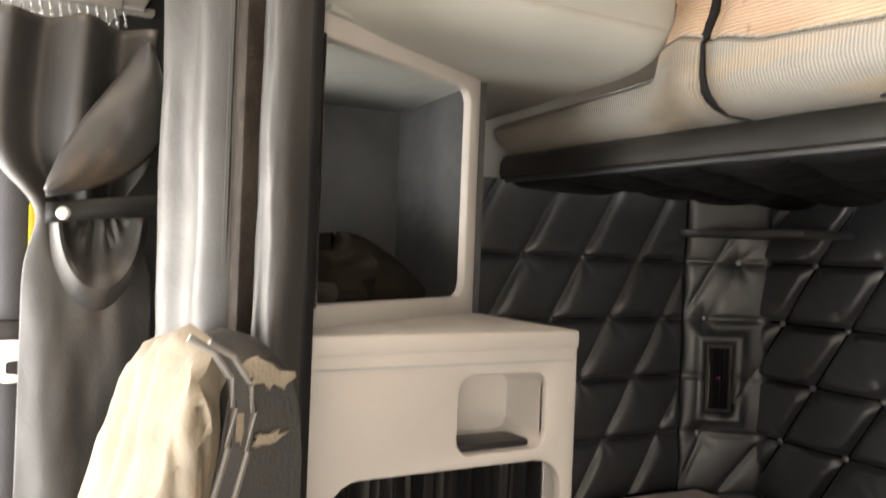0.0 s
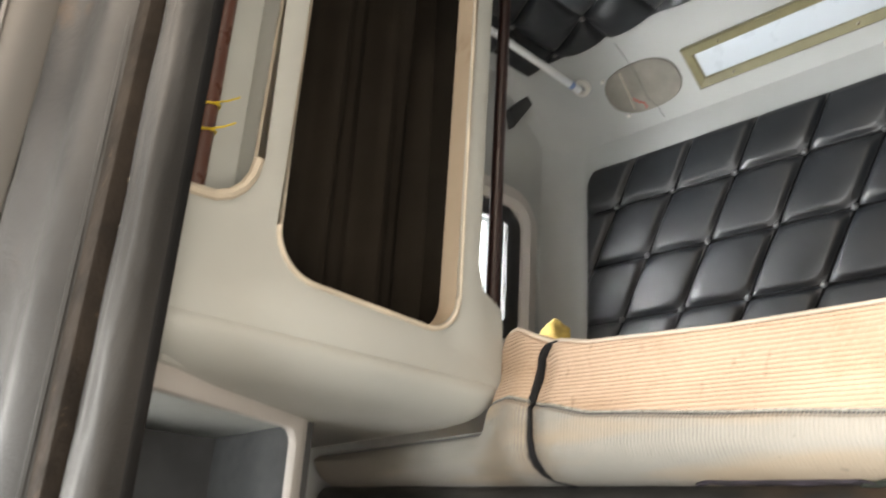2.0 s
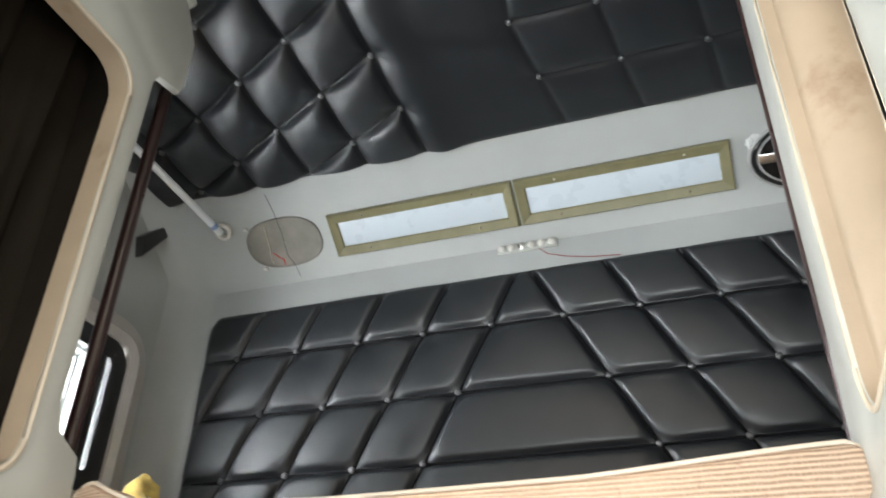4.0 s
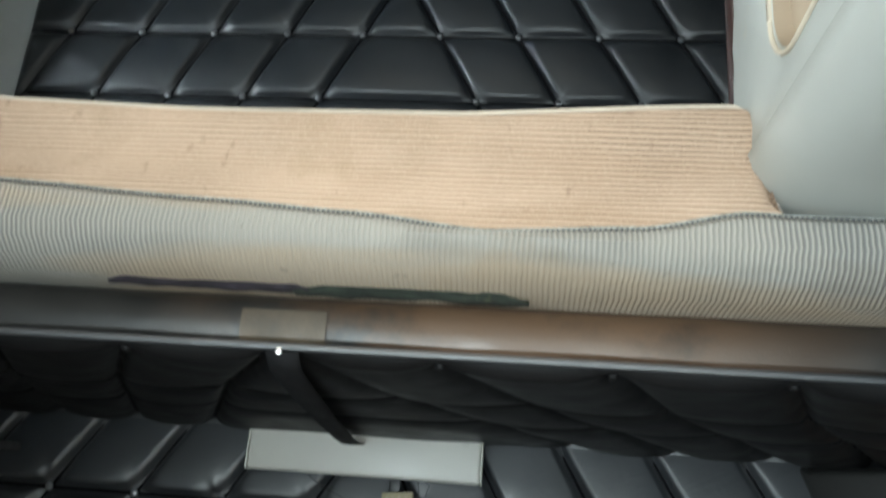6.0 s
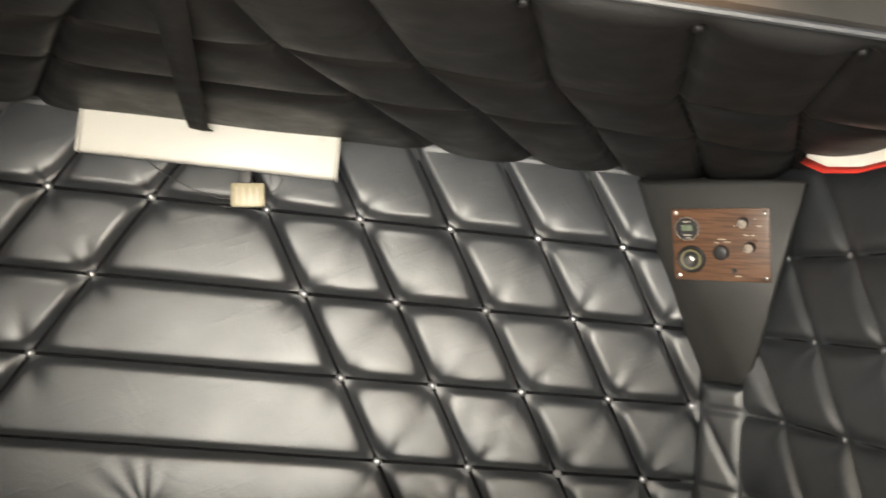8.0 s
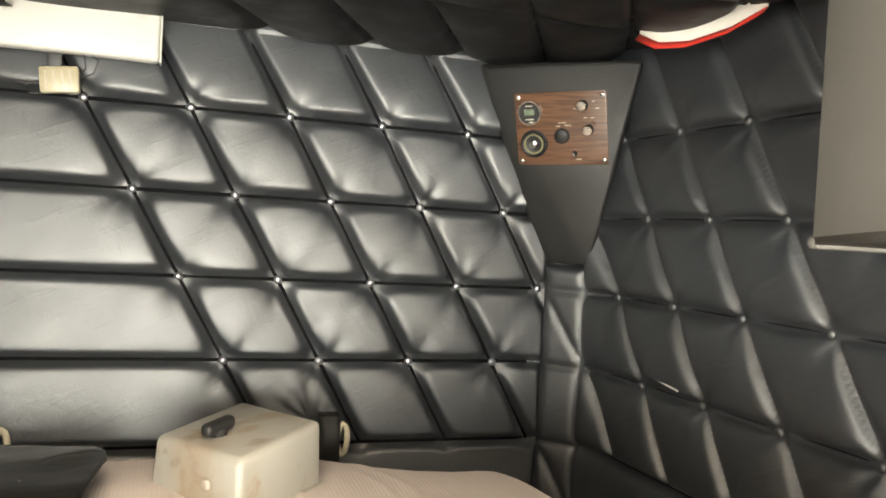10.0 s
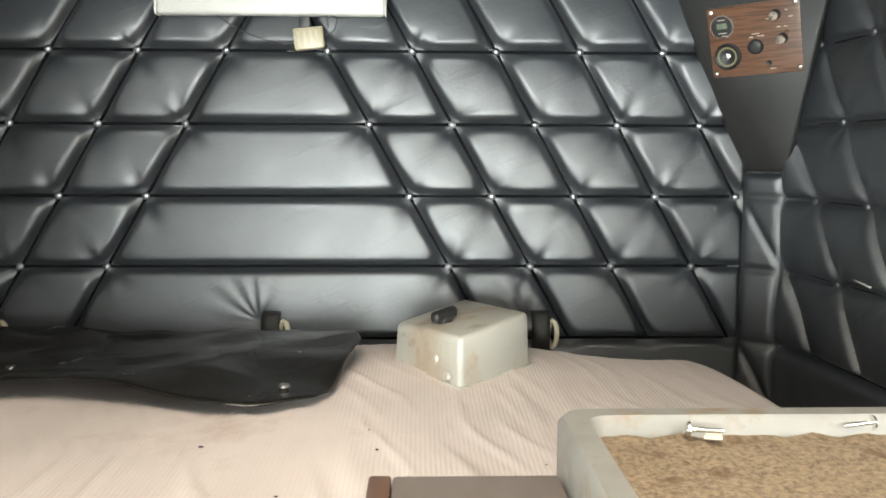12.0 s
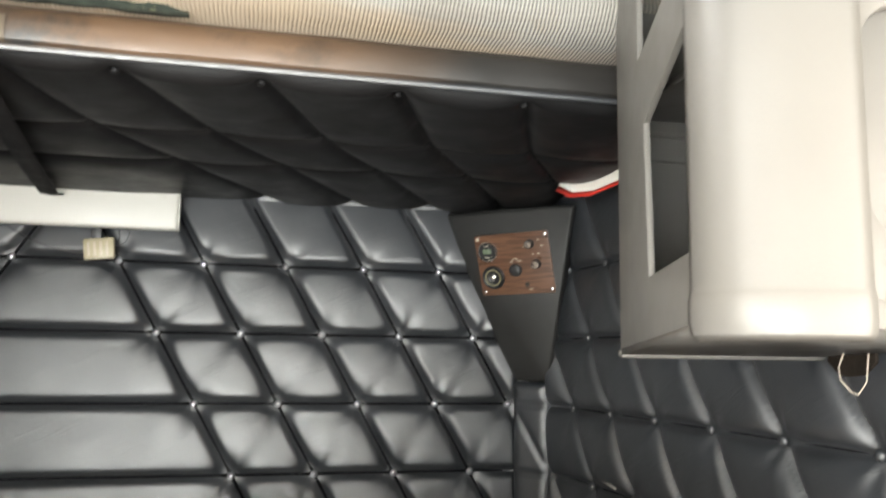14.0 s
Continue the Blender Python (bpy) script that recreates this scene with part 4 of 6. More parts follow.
part("black_clip", box((0.402, -0.778, 1.5495), (0.44, -0.752, 1.566), 0.004), DARK, ur, "black plastic clip")
part("inner_panel", box((0.442, -1.26, 1.56), (0.457, -0.68, 2.48), 0.004), TAN_PANEL, ur, "tan stained inner panel")
part("inner_post", tube([(0.394, -0.792, 1.58), (0.394, -0.792, 2.47)], 0.042, 20), TAN_PANEL, ur)


def hanging_cloth(name, label, x, y0, y1, z0, z1, folds, depth, mat, seed, group=""):
    rng = random.Random(seed)
    own = thing(name, (x, (y0 + y1) / 2, z0), label, "curtain", group)
    ph = [rng.uniform(0, 6.28) for _ in range(4)]
    rows = []
    for j in range(41):
        z = z0 + (z1 - z0) * j / 40
        rows.append([Vector((x + depth * math.sin(folds * 6.28 * i / 90 + ph[0] + 0.5 * math.sin(4 * j / 40 + ph[1])) + 0.4 * depth * math.sin(2.3 * folds * 6.28 * i / 90 + ph[2] + j * 0.04), y0 + (y1 - y0) * i / 90, z)) for i in range(91)])
    thick(part("cloth", grid_mesh(rows), mat, own), 0.003, 0)
    return own


hanging_cloth("curtain", "dark brown curtain hanging in folds behind the opening", -0.60, -1.26, -0.70, 1.60, 2.47, 5.5, 0.016, CLOTH_AND_SHADE, 4)


def tube_thing(pts, r, label, ties=(), mat=COPPER):
    own = thing("curtain_tube", pts[0], label, "tube", "brown tubes")
    part("bar", tube(pts, r, 14), mat, own)
    for z in ties:
        p = Vector(pts[0])
        ring = [(p.x + (r + 0.001) * math.cos(a * 0.5236), p.y + (r + 0.001) * math.sin(a * 0.5236), z + 0.003 * math.sin(a * 0.5236)) for a in range(13)]
        part("cable_tie", tube(ring, 0.0016, 6), YELLOW, own, "yellow cable tie")
        part("tie_tail", tube([(p.x + r, p.y, z), (p.x + r + 0.012, p.y + 0.012, z + 0.003), (p.x + r + 0.014, p.y + 0.024, z + 0.012)], 0.0012, 6), YELLOW, own, "yellow cable tie end")


tube_thing([(-0.510, -1.176, 1.722), (-0.510, -1.176, 2.49)], 0.0125, "brown painted tube tied with yellow cable ties", (1.806, 1.838))
tube_thing([(-0.530, -0.689, 1.645), (-0.530, -0.689, 2.50)], 0.0098, "brown painted upright tube beside the wall unit, darkened for shade", mat=COPPER_SHADED)
tube_thing([(0.349, -0.677, 1.645), (0.349, -0.677, 2.50)], 0.0098, "brown upright tube behind the wall unit's edge, darkened for shade", mat=COPPER_SHADED)


def left_cubby():
    own = thing("cubby", (-0.75, -1.0, 1.215), "open grey moulded cubby with a rounded frame, on the side cabinet", "storage unit")
    a, b = Vector((-0.530, -1.185, 0)), Vector((-0.680, -0.894, 0))
    m = frame_of((a.x, a.y, 0), b - a, (0, 0, 1))
    w = (b - a).length
    outer = [(0, 1.216), (w, 1.216), (w, 1.545), (w - 0.008, 1.556), (0, 1.556)]
    hole = shift(rounded_rect(w - 0.010, 0.285, 0.022, 5), w / 2 - 0.021, 1.384)
    part("face_frame", cut_sheet(outer, [hole], 0.012, m, 0.004), PLASTIC_PALE, own)
    rim = [(0, 1.566), (w + 0.004, 1.566), (w + 0.004, 1.552), (0, 1.552)]
    part("top_rail", cut_sheet(rim, [], 0.022, m, 0.004), PLASTIC, own)
    # Inner panels: dark grey, deepened in colour to give the cubby's shade.
    part("roof", plate([(-0.53, -1.20), (-0.680, -0.899), (-1.0, -0.81), (-1.0, -1.20)], 0.012, Matrix.Translation((0, 0, 1.545)), 0), DARK_GREY_SHADE, own)
    part("rear_panel", box((-0.945, -1.20, 1.216), (-0.93, -0.87, 1.545), 0.003), DARK_GREY_SHADE, own)
    part("end_panel", plate([(-0.676, -0.886), (-0.676, -0.876), (-0.94, -0.876), (-0.94, -0.886)], 0.33, Matrix.Translation((0, 0, 1.216)), 0), DARK_GREY_SHADE, own)
    rows = []
    for j in range(13):
        t = j / 12
        rows.append([Vector((-0.80 + (0.11 + 0.02 * math.sin(3 * a + j)) * math.cos(a * 6.28 / 24) * math.cos(t * 1.5), -1.05 + (0.13 + 0.015 * math.sin(5 * a)) * math.sin(a * 6.28 / 24) * math.cos(t * 1.5), 1.228 + 0.085 * math.sin(t * 1.55) * (1 + 0.15 * math.sin(a * 1.3)))) for a in range(24)])
    cloth = thing("cloth_bundle", (-0.80, -1.05, 1.228), "crumpled dark brown cloth lying in the cubby", "cloth")
    part("cloth", grid_mesh(rows, closed=True), CLOTH_AND_SHADE, cloth)


left_cubby()


def left_cabinet():
    own = thing("side_cabinet", (-0.7, -1.04, 0.0), "light grey moulded side cabinet with a recessed pocket and dark curtain", "cabinet")
    m = frame_of((-0.462, 0, 0), (0, 1, 0), (0, 0, 1))
    outer = [(-1.235, 0.02), (-0.885, 0.02), (-0.878, 0.03), (-0.878, 1.205), (-0.886, 1.214), (-1.235, 1.214)]
    pocket = shift(rounded_rect(0.116, 0.086, 0.018, 5), -0.979, 1.127)
    lower = shift(rounded_rect(0.285, 0.75, 0.035, 5), -1.04, 0.695)
    part("face", cut_sheet(outer, [pocket, lower], 0.012, m, 0.004), PLASTIC_PALE, own)
    part("lid", box((-0.95, -1.235, 1.196), (-0.4485, -0.877, 1.2175), 0.004), PLASTIC_PALE, own)
    part("lid_seam", box((-0.4495, -1.23, 1.1825), (-0.4488, -0.885, 1.1842), 0), LINING, own)
    part("end_panel", box((-0.95, -0.894, 0.02), (-0.463, -0.881, 1.195), 0.004), PLASTIC_PALE, own)
    pm = frame_of((-0.463, -0.979, 1.127), (0, 1, 0), (0, 0, 1))
    o, i = rounded_rect(0.116, 0.086, 0.018, 5), rounded_rect(0.098, 0.066, 0.014, 5)
    rows = [[pm @ Vector((x, y, z)) for x, y in loop] for loop, z in ((o, 0.004), (o, -0.01), (i, -0.055), (rounded_rect(0.05, 0.03, 0.01, 5), -0.058))]
    bm = grid_mesh(rows, closed=True)
    bm.verts.ensure_lookup_table()
    bm.faces.new(bm.verts[-24:])
    part("pocket", bm, PLASTIC_PALE, own, "pale recessed pocket")
    part("pocket_mat", box((-0.515, -1.03, 1.083), (-0.466, -0.932, 1.092), 0.003), DARK, own, "dark rubber mat")
    return own


left_cabinet()
hanging_cloth("curtain", "black pleated curtain in the side cabinet's lower opening", -0.485, -1.20, -0.90, 0.34, 1.075, 12, 0.008, VINYL_DULL, 9)


def right_cubby():
    own = thing("cubby", (0.7, -0.95, 1.15), "pale grey moulded cubby with rounded corner and open sides", "storage unit")
    a, b = Vector((0.606, -0.752, 0)), Vector((0.530, -1.045, 0))
    m = frame_of((a.x, a.y, 0), b - a, (0, 0, 1))
    w = (b - a).length
    m = m @ Matrix.Translation((0, 0, -0.006))
    outer = [(0.0, 1.146), (w, 1.165), (w, 1.72), (0.0, 1.72)]
    h1 = [(0.130, 1.2115), (0.255, 1.217), (0.274, 1.222), (0.284, 1.236), (0.2865, 1.256), (0.2865, 1.394), (0.121, 1.351)]
    h2 = [(0.101, 1.418), (0.2865, 1.452), (0.2865, 1.62), (0.101, 1.62)]
    part("side_face", cut_sheet(outer, [h1, h2], 0.006, m, 0.003), CUBBY, own)
    c, k0 = Vector((0.530, -1.045, 0)), Vector((-0.076, -0.293, 0)).normalized()
    bend = [c - k0 * 0.014 + Vector((-0.0006, 0, 0)), c + k0 * 0.053, Vector((0.606, -1.0962, 0))]
    path = [bend[0] * (1 - f) ** 2 + bend[1] * 2 * f * (1 - f) + bend[2] * f * f for f in [q / 20 for q in range(21)]]
    zz = [(1.1585, -0.001), (1.1600, 0.0012), (1.1640, 0.0018), (1.1770, 0.0018), (1.1800, 0.0010), (1.1840, 0.0), (1.30, 0.0), (1.45, 0.0), (1.60, 0.0), (1.72, 0.0)]
    rows = []
    for z, o in zz:
        row = []
        for k, p in enumerate(path):
            d = path[min(k + 1, 20)] - path[max(k - 1, 0)]
            row.append(p + Vector((d.y, -d.x, 0)).normalized() * o + Vector((0, 0, z)))
        rows.append(row)
    thick(part("corner_face", grid_mesh(rows), CUBBY, own), 0.008, 1)
    fm = frame_of((0, -1.096, 0), (1, 0, 0), (0, 0, 1))
    fo = [(0.598, 1.160), (0.90, 1.160), (0.90, 1.72), (0.598, 1.72)]
    fh = shift(rounded_rect(0.275, 0.158, 0.036, 6), 0.7495, 1.294)
    part("front_face", cut_sheet(fo, [fh], 0.010, fm @ Matrix.Translation((0, 0, -0.01)), 0.004), CUBBY, own)
    part("front_band", box((0.606, -1.0985, 1.160), (0.90, -1.0955, 1.178), 0.001), CUBBY, own)
    part("front_door", box((0.602, -1.082, 1.20), (0.895, -1.075, 1.39), 0.002), CUBBY, own)
    bot = bmesh.new()
    vs = [bot.verts.new(p) for p in ((0.606, -0.752, 1.146), (0.530, -1.045, 1.164), (0.54, -1.084, 1.166), (0.58, -1.096, 1.166), (0.90, -1.096, 1.166), (0.90, -0.752, 1.146))]
    bot.faces.new(vs)
    thick(part("underside", bot, CUBBY, own), 0.006, 0)
    part("inner_back", box((0.845, -1.085, 1.15), (0.855, -0.75, 1.72), 0.002), CUBBY, own)
    part("inner_rear", box((0.612, -0.765, 1.15), (0.86, -0.757, 1.72), 0.002), CUBBY, own)
    for z in (1.343, 1.370):
        part("inner_ledge", box((0.614, -0.771, z), (0.84, -0.765, z + 0.005), 0.001), CUBBY, own)
    part("inner_shelf", box((0.605, -1.05, 1.388), (0.85, -0.76, 1.396), 0.002), CUBBY, own)
    lip = box((0.604, -0.760, 1.140), (0.90, -0.748, 1.150), 0.004)
    part("bottom_lip", lip, CUBBY, own)


right_cubby()


def tray_cabinet():
    own = thing("side_cabinet", (0.55, -1.1, 0.0), "grey cabinet with a brown carpeted tray top", "cabinet")
    part("body", box((0.262, -1.33, 0.0), (0.84, -0.897, 0.925), 0.012), RIM, own)
    o, i = shift(rounded_rect(0.588, 0.45, 0.02, 4), 0.546, -1.118), shift(rounded_rect(0.540, 0.402, 0.010, 4), 0.548, -1.118)
    rows = [[Vector((x, y, z)) for x, y in loop] for loop, z in ((o, 0.90), (o, 0.946), (shift(rounded_rect(0.58, 0.442, 0.018, 4), 0.546, -1.118), 0.951), (shift(rounded_rect(0.552, 0.414, 0.014, 4), 0.547, -1.118), 0.951), (shift(rounded_rect(0.546, 0.408, 0.012, 4), 0.547, -1.118), 0.947), (i, 0.930))]
    part("rim", grid_mesh(rows, closed=True), RIM, own, "scuffed grey rim")
    rows = [[Vector((0.278 + 0.54 * k / 60, -1.319 + 0.402 * j / 45, 0.9385 + 0.0018 * math.sin(17 * k) * math.sin(13 * j) + 0.001 * math.sin(5 * k + 3 * j))) for k in range(61)] for j in range(46)]
    part("carpet", grid_mesh(rows), CARPET, own, "brown carpet inlay")
    table = thing("pull_out_table", (0.19, -1.0, 0.90), "grey-brown board with a walnut edge strip, beside the carpeted tray", "board")
    part("board", box((0.143, -1.16, 0.9035), (0.2505, -0.931, 0.919), 0.003), material("mauve_grey_laminate", (0.16, 0.135, 0.125), 0.4, mottle=0.08), table)
    part("edge_strip", box((0.128, -1.16, 0.9035), (0.1425, -0.932, 0.9195), 0.002), WOOD, table, "walnut edge strip")


tray_cabinet()


# ---- corner radio housing ----
def control_panel():
    own = thing("control_panel", (0.74, -0.1, 1.09), "walnut-look control plate with dials, in a black corner housing", "control panel")
    bm = bmesh.new()
    c, u, v = Vector((0.715, -0.080, 1.314)), Vector((0.1105, -0.1015, 0.003)), Vector((-0.0245, -0.0285, 0.11))
    m = frame_of(c, u, v)
    front = [m @ Vector(p) for p in ((-0.128, 0.100, 0), (0.130, 0.100, 0), (-0.095, -0.066, 0), (0.074, -0.066, 0))]
    for p in (*front, (0.738, -0.016, 1.094), (0.786, -0.064, 1.094), (0.85, -0.10, 1.42), (0.60, 0.012, 1.42), (0.85, 0.012, 1.42), (0.74, 0.012, 1.094), (0.83, 0.012, 1.094)):
        bm.verts.new(p)
    bmesh.ops.convex_hull(bm, input=bm.verts[:])
    bmesh.ops.dissolve_limit(bm, angle_limit=0.02, verts=bm.verts[:], edges=bm.edges[:])
    bmesh.ops.bevel(bm, geom=bm.edges[:], offset=0.006, segments=3, profile=0.5, affect="EDGES")
    part("housing", bm, HOUSING, own, "dull black covered housing")
    m = m @ Matrix.Translation((0, 0, 0.005))
    W, Hh = 0.150, 0.117
    face = part("face_plate", plate(rounded_rect(W, Hh, 0.004, 3), 0.003, m, 0.0008), WOOD, own, "walnut-look plate")
    at = lambda fu, fv, z=0.003: m @ Matrix.Translation(((fu - 0.5) * W, (0.5 - fv) * Hh, z))
    for fu, fv in ((0.045, 0.06), (0.955, 0.06), (0.045, 0.94), (0.955, 0.94)):
        part("screw", lathe([(0.0005, 0), (0.0036, 0), (0.0034, 0.001), (0.002, 0.0019)], at(fu, fv), 12), METAL, own, "bright screw head")
    clock = part("clock", lathe([(0.0005, 0), (0.0195, 0), (0.0195, 0.003), (0.0182, 0.0042), (0.0175, 0.003), (0.0005, 0.003)], at(0.165, 0.27), 28), DARK, own, "round clock with a pale ring")
    part("ring", ring_plate([(0.0195 * math.cos(a * 0.2244), 0.0195 * math.sin(a * 0.2244)) for a in range(28)], [(0.0178 * math.cos(a * 0.2244), 0.0178 * math.sin(a * 0.2244)) for a in range(28)], 0.0046, at(0.165, 0.27)), METAL, clock)
    part("display", plate(rounded_rect(0.017, 0.009, 0.001, 2), 0.0008, at(0.165, 0.26, 0.0062), 0), material("grey_green_display", (0.16, 0.20, 0.14), 0.3), clock, "grey-green display")
    mark = material("cream_print", (0.6, 0.55, 0.45), 0.6)
    for fu, fv, w, h in ((0.165, 0.175, 0.012, 0.0012), (0.165, 0.36, 0.014, 0.0012), (0.18, 0.40, 0.008, 0.0012)):
        part("print_bar", plate(rounded_rect(w, h, 0.0004, 1), 0.0003, at(fu, fv, 0.0063), 0), mark, clock)
    dial = part("loudspeaker_dial", lathe([(0.0005, 0), (0.0225, 0), (0.0225, 0.004), (0.0205, 0.0055), (0.019, 0.004), (0.014, 0.0025), (0.0135, 0.0045), (0.012, 0.0045), (0.0085, 0.002), (0.0005, 0.002)], at(0.195, 0.70), 30), DARK, own, "round ridged black dial")
    part("dial_ring", ring_plate([(0.0165 * math.cos(a * 0.2244), 0.0165 * math.sin(a * 0.2244)) for a in range(28)], [(0.0135 * math.cos(a * 0.2244), 0.0135 * math.sin(a * 0.2244)) for a in range(28)], 0.0048, at(0.195, 0.70)), OLIVE, dial)
    part("dial_hub", lathe([(0.0005, 0), (0.0062, 0), (0.0056, 0.005), (0.002, 0.0065)], at(0.195, 0.70, 0.0055), 18), METAL, dial, "silver hub")
    part("switch_knob", lathe([(0.0005, 0), (0.0125, 0), (0.0115, 0.006), (0.009, 0.008), (0.002, 0.008)], at(0.51, 0.60), 22), DARK, own, "round black knob")
    for fu, fv in ((0.745, 0.19), (0.80, 0.52)):
        k = part("knob", lathe([(0.0005, 0), (0.0088, 0), (0.0084, 0.009), (0.0075, 0.0102), (0.001, 0.0102)], at(fu, fv), 20), DARK, own, "silver-capped knob")
        part("cap", lathe([(0.0005, 0), (0.0078, 0), (0.007, 0.0015), (0.001, 0.002)], at(fu, fv, 0.0132), 20), METAL, k, "brushed silver cap")
    part("jack", lathe([(0.0005, 0), (0.0046, 0), (0.0042, 0.0022), (0.002, 0.0012)], at(0.64, 0.845), 14), DARK, own, "small black socket")
    for fu, fv, w in ((0.52, 0.42, 0.013), (0.47, 0.465, 0.007), (0.575, 0.455, 0.011), (0.77, 0.36, 0.006), (0.84, 0.36, 0.006), (0.68, 0.925, 0.010), (0.66, 0.235, 0.004), (0.90, 0.235, 0.007), (0.86, 0.14, 0.004)):
        part("print_bar", plate(rounded_rect(w, 0.0013, 0.0004, 1), 0.0003, at(fu, fv), 0), mark, own)


control_panel()


# ---- air vent and ledge ----
def vent():
    own = thing("air_vent", (-0.955, -0.075, 0.97), "narrow black louvred air vent in the padded corner strip", "vent")
    d = Vector((0.092, 0.136, 0)).normalized()
    o = Vector((-1.0, -0.14, 1.045)) + d * 0.080
    m = frame_of(o, d, (0, 0, 1)) @ Matrix.Translation((0, 0, -0.006))
    part("vent_frame", ring_plate(rounded_rect(0.056, 0.148, 0.005, 3), rounded_rect(0.042, 0.132, 0.003, 3), 0.014, m), DARK, own)
    part("backing", plate(rounded_rect(0.044, 0.134, 0.003, 3), 0.002, m @ Matrix.Translation((0, 0, -0.012)), 0), DARK, own)
    for k in range(5):
        part("slat", box((-0.001, -0.064, -0.008), (0.001, 0.064, 0.008), 0), DARK, own).matrix_basis = m @ Matrix.Translation((-0.016 + 0.008 * k, 0, 0.002)) @ pose(0, 0, 0, 0, 25, 0)
    part("brass_edge", box((-0.0215, -0.055, 0.006), (-0.0195, 0.03, 0.0125), 0.0005), PLASTIC_WARM, own, "worn edge").matrix_basis = m
    part("thumb_wheel", box((-0.004, -0.004, 0.006), (0.004, 0.003, 0.014), 0.001), material("violet_plastic", (0.25, 0.03, 0.22), 0.4), own, "small violet tab").matrix_basis = m
    led = thing("ledge", (-0.86, -0.1, 1.35), "thin black plastic ledge over the padded corner", "shelf")
    part("shelf_board", box((-1.05, -0.168, 1.352), (-0.684, -0.012, 1.368), 0.005), DARK_GREY_SHADE, led)


vent()


# ---- lamps and fittings ----
def bunk_lamp():
    own = thing("bunk_light", (-0.09, -0.02, 1.352), "long white plastic light cover under the upper bunk, unlit", "light")
    bm = box((-0.276, -0.046, 1.352), (0.101, -0.020, 1.432), 0.006, 3)
    part("cover", bm, WHITE, own)
    for x0, x1 in ((-0.279, -0.2762), (0.1012, 0.104)):
        part("end_cap", box((x0, -0.047, 1.3515), (x1, -0.019, 1.4325), 0.001), WHITE, own)
    part("top_rail", box((-0.275, -0.0475, 1.424), (0.10, -0.0455, 1.430), 0.0008), PLASTIC_WARM, own)
    con = thing("cable_connector", (-0.026, -0.036, 1.29), "clear yellowed plastic cable connector hanging on thin black wires", "connector")
    m = pose(-0.026, -0.036, 1.3145, 0, -6, 0)
    clear = material("yellowed_clear_plastic", (0.42, 0.37, 0.25), 0.3)
    part("block", box((-0.025, -0.008, -0.018), (0.025, 0.008, 0.018), 0.003), clear, con).matrix_basis = m
    for k in range(4):
        part("terminal", box((-0.0185 + 0.01 * k, -0.0092, -0.013), (-0.0145 + 0.01 * k, -0.0078, 0.012), 0.0005), PLASTIC_WARM, con).matrix_basis = m
    wires = [[(-0.18, -0.030, 1.352), (-0.155, -0.036, 1.335), (-0.11, -0.036, 1.315), (-0.07, -0.036, 1.306), (-0.051, -0.036, 1.306)],
             [(-0.051, -0.036, 1.312), (-0.068, -0.037, 1.303), (-0.062, -0.037, 1.293), (-0.048, -0.036, 1.294)],
             [(-0.001, -0.036, 1.318), (0.016, -0.037, 1.328), (0.022, -0.036, 1.346), (0.012, -0.033, 1.354)],
             [(-0.001, -0.036, 1.322), (0.006, -0.037, 1.334), (0.003, -0.034, 1.353)]]
    for w in wires:
        part("wire", tube(w, 0.0011, 6), DARK, con)
    st = thing("strap", (-0.04, -0.69, 1.42), "black webbing strap under the upper bunk, held by a silver snap", "strap")
    pts = [(-0.040, -0.700, 1.424), (-0.040, -0.680, 1.411), (-0.044, -0.60, 1.403), (-0.066, -0.40, 1.399), (-0.088, -0.20, 1.397), (-0.10, -0.09, 1.398), (-0.098, -0.058, 1.402)]
    rows = [[Vector((x - 0.014, y, z)), Vector((x, y, z - 0.001)), Vector((x + 0.014, y, z))] for x, y, z in pts]
    thick(part("webbing", grid_mesh(rows), WEBBING, st), 0.002, 0)
    part("webbing_end", box((-0.044, -0.026, 1.330), (-0.026, -0.022, 1.360), 0.001), DARK, st)
    part("snap", lathe([(0.0005, 0), (0.0032, 0), (0.0027, 0.0015), (0.001, 0.002)], frame_of((-0.042, -0.7015, 1.424), (1, 0, 0), (0, 0, 1)), 14), METAL, st, "silver snap")


bunk_lamp()

SLOPE_O, SLOPE_V = Vector((0, -0.032, 2.379)), Vector((0, -0.158, 0.113)).normalized()
DIFFUSER = material("milky_diffuser", (0.50, 0.56, 0.62), 0.3, mottle=0.02)


def slope_at(x, s, lift=0.0):
    o = SLOPE_O + SLOPE_V * s
    return frame_of((x, o.y, o.z), (1, 0, 0), SLOPE_V) @ Matrix.Translation((0, 0, lift))


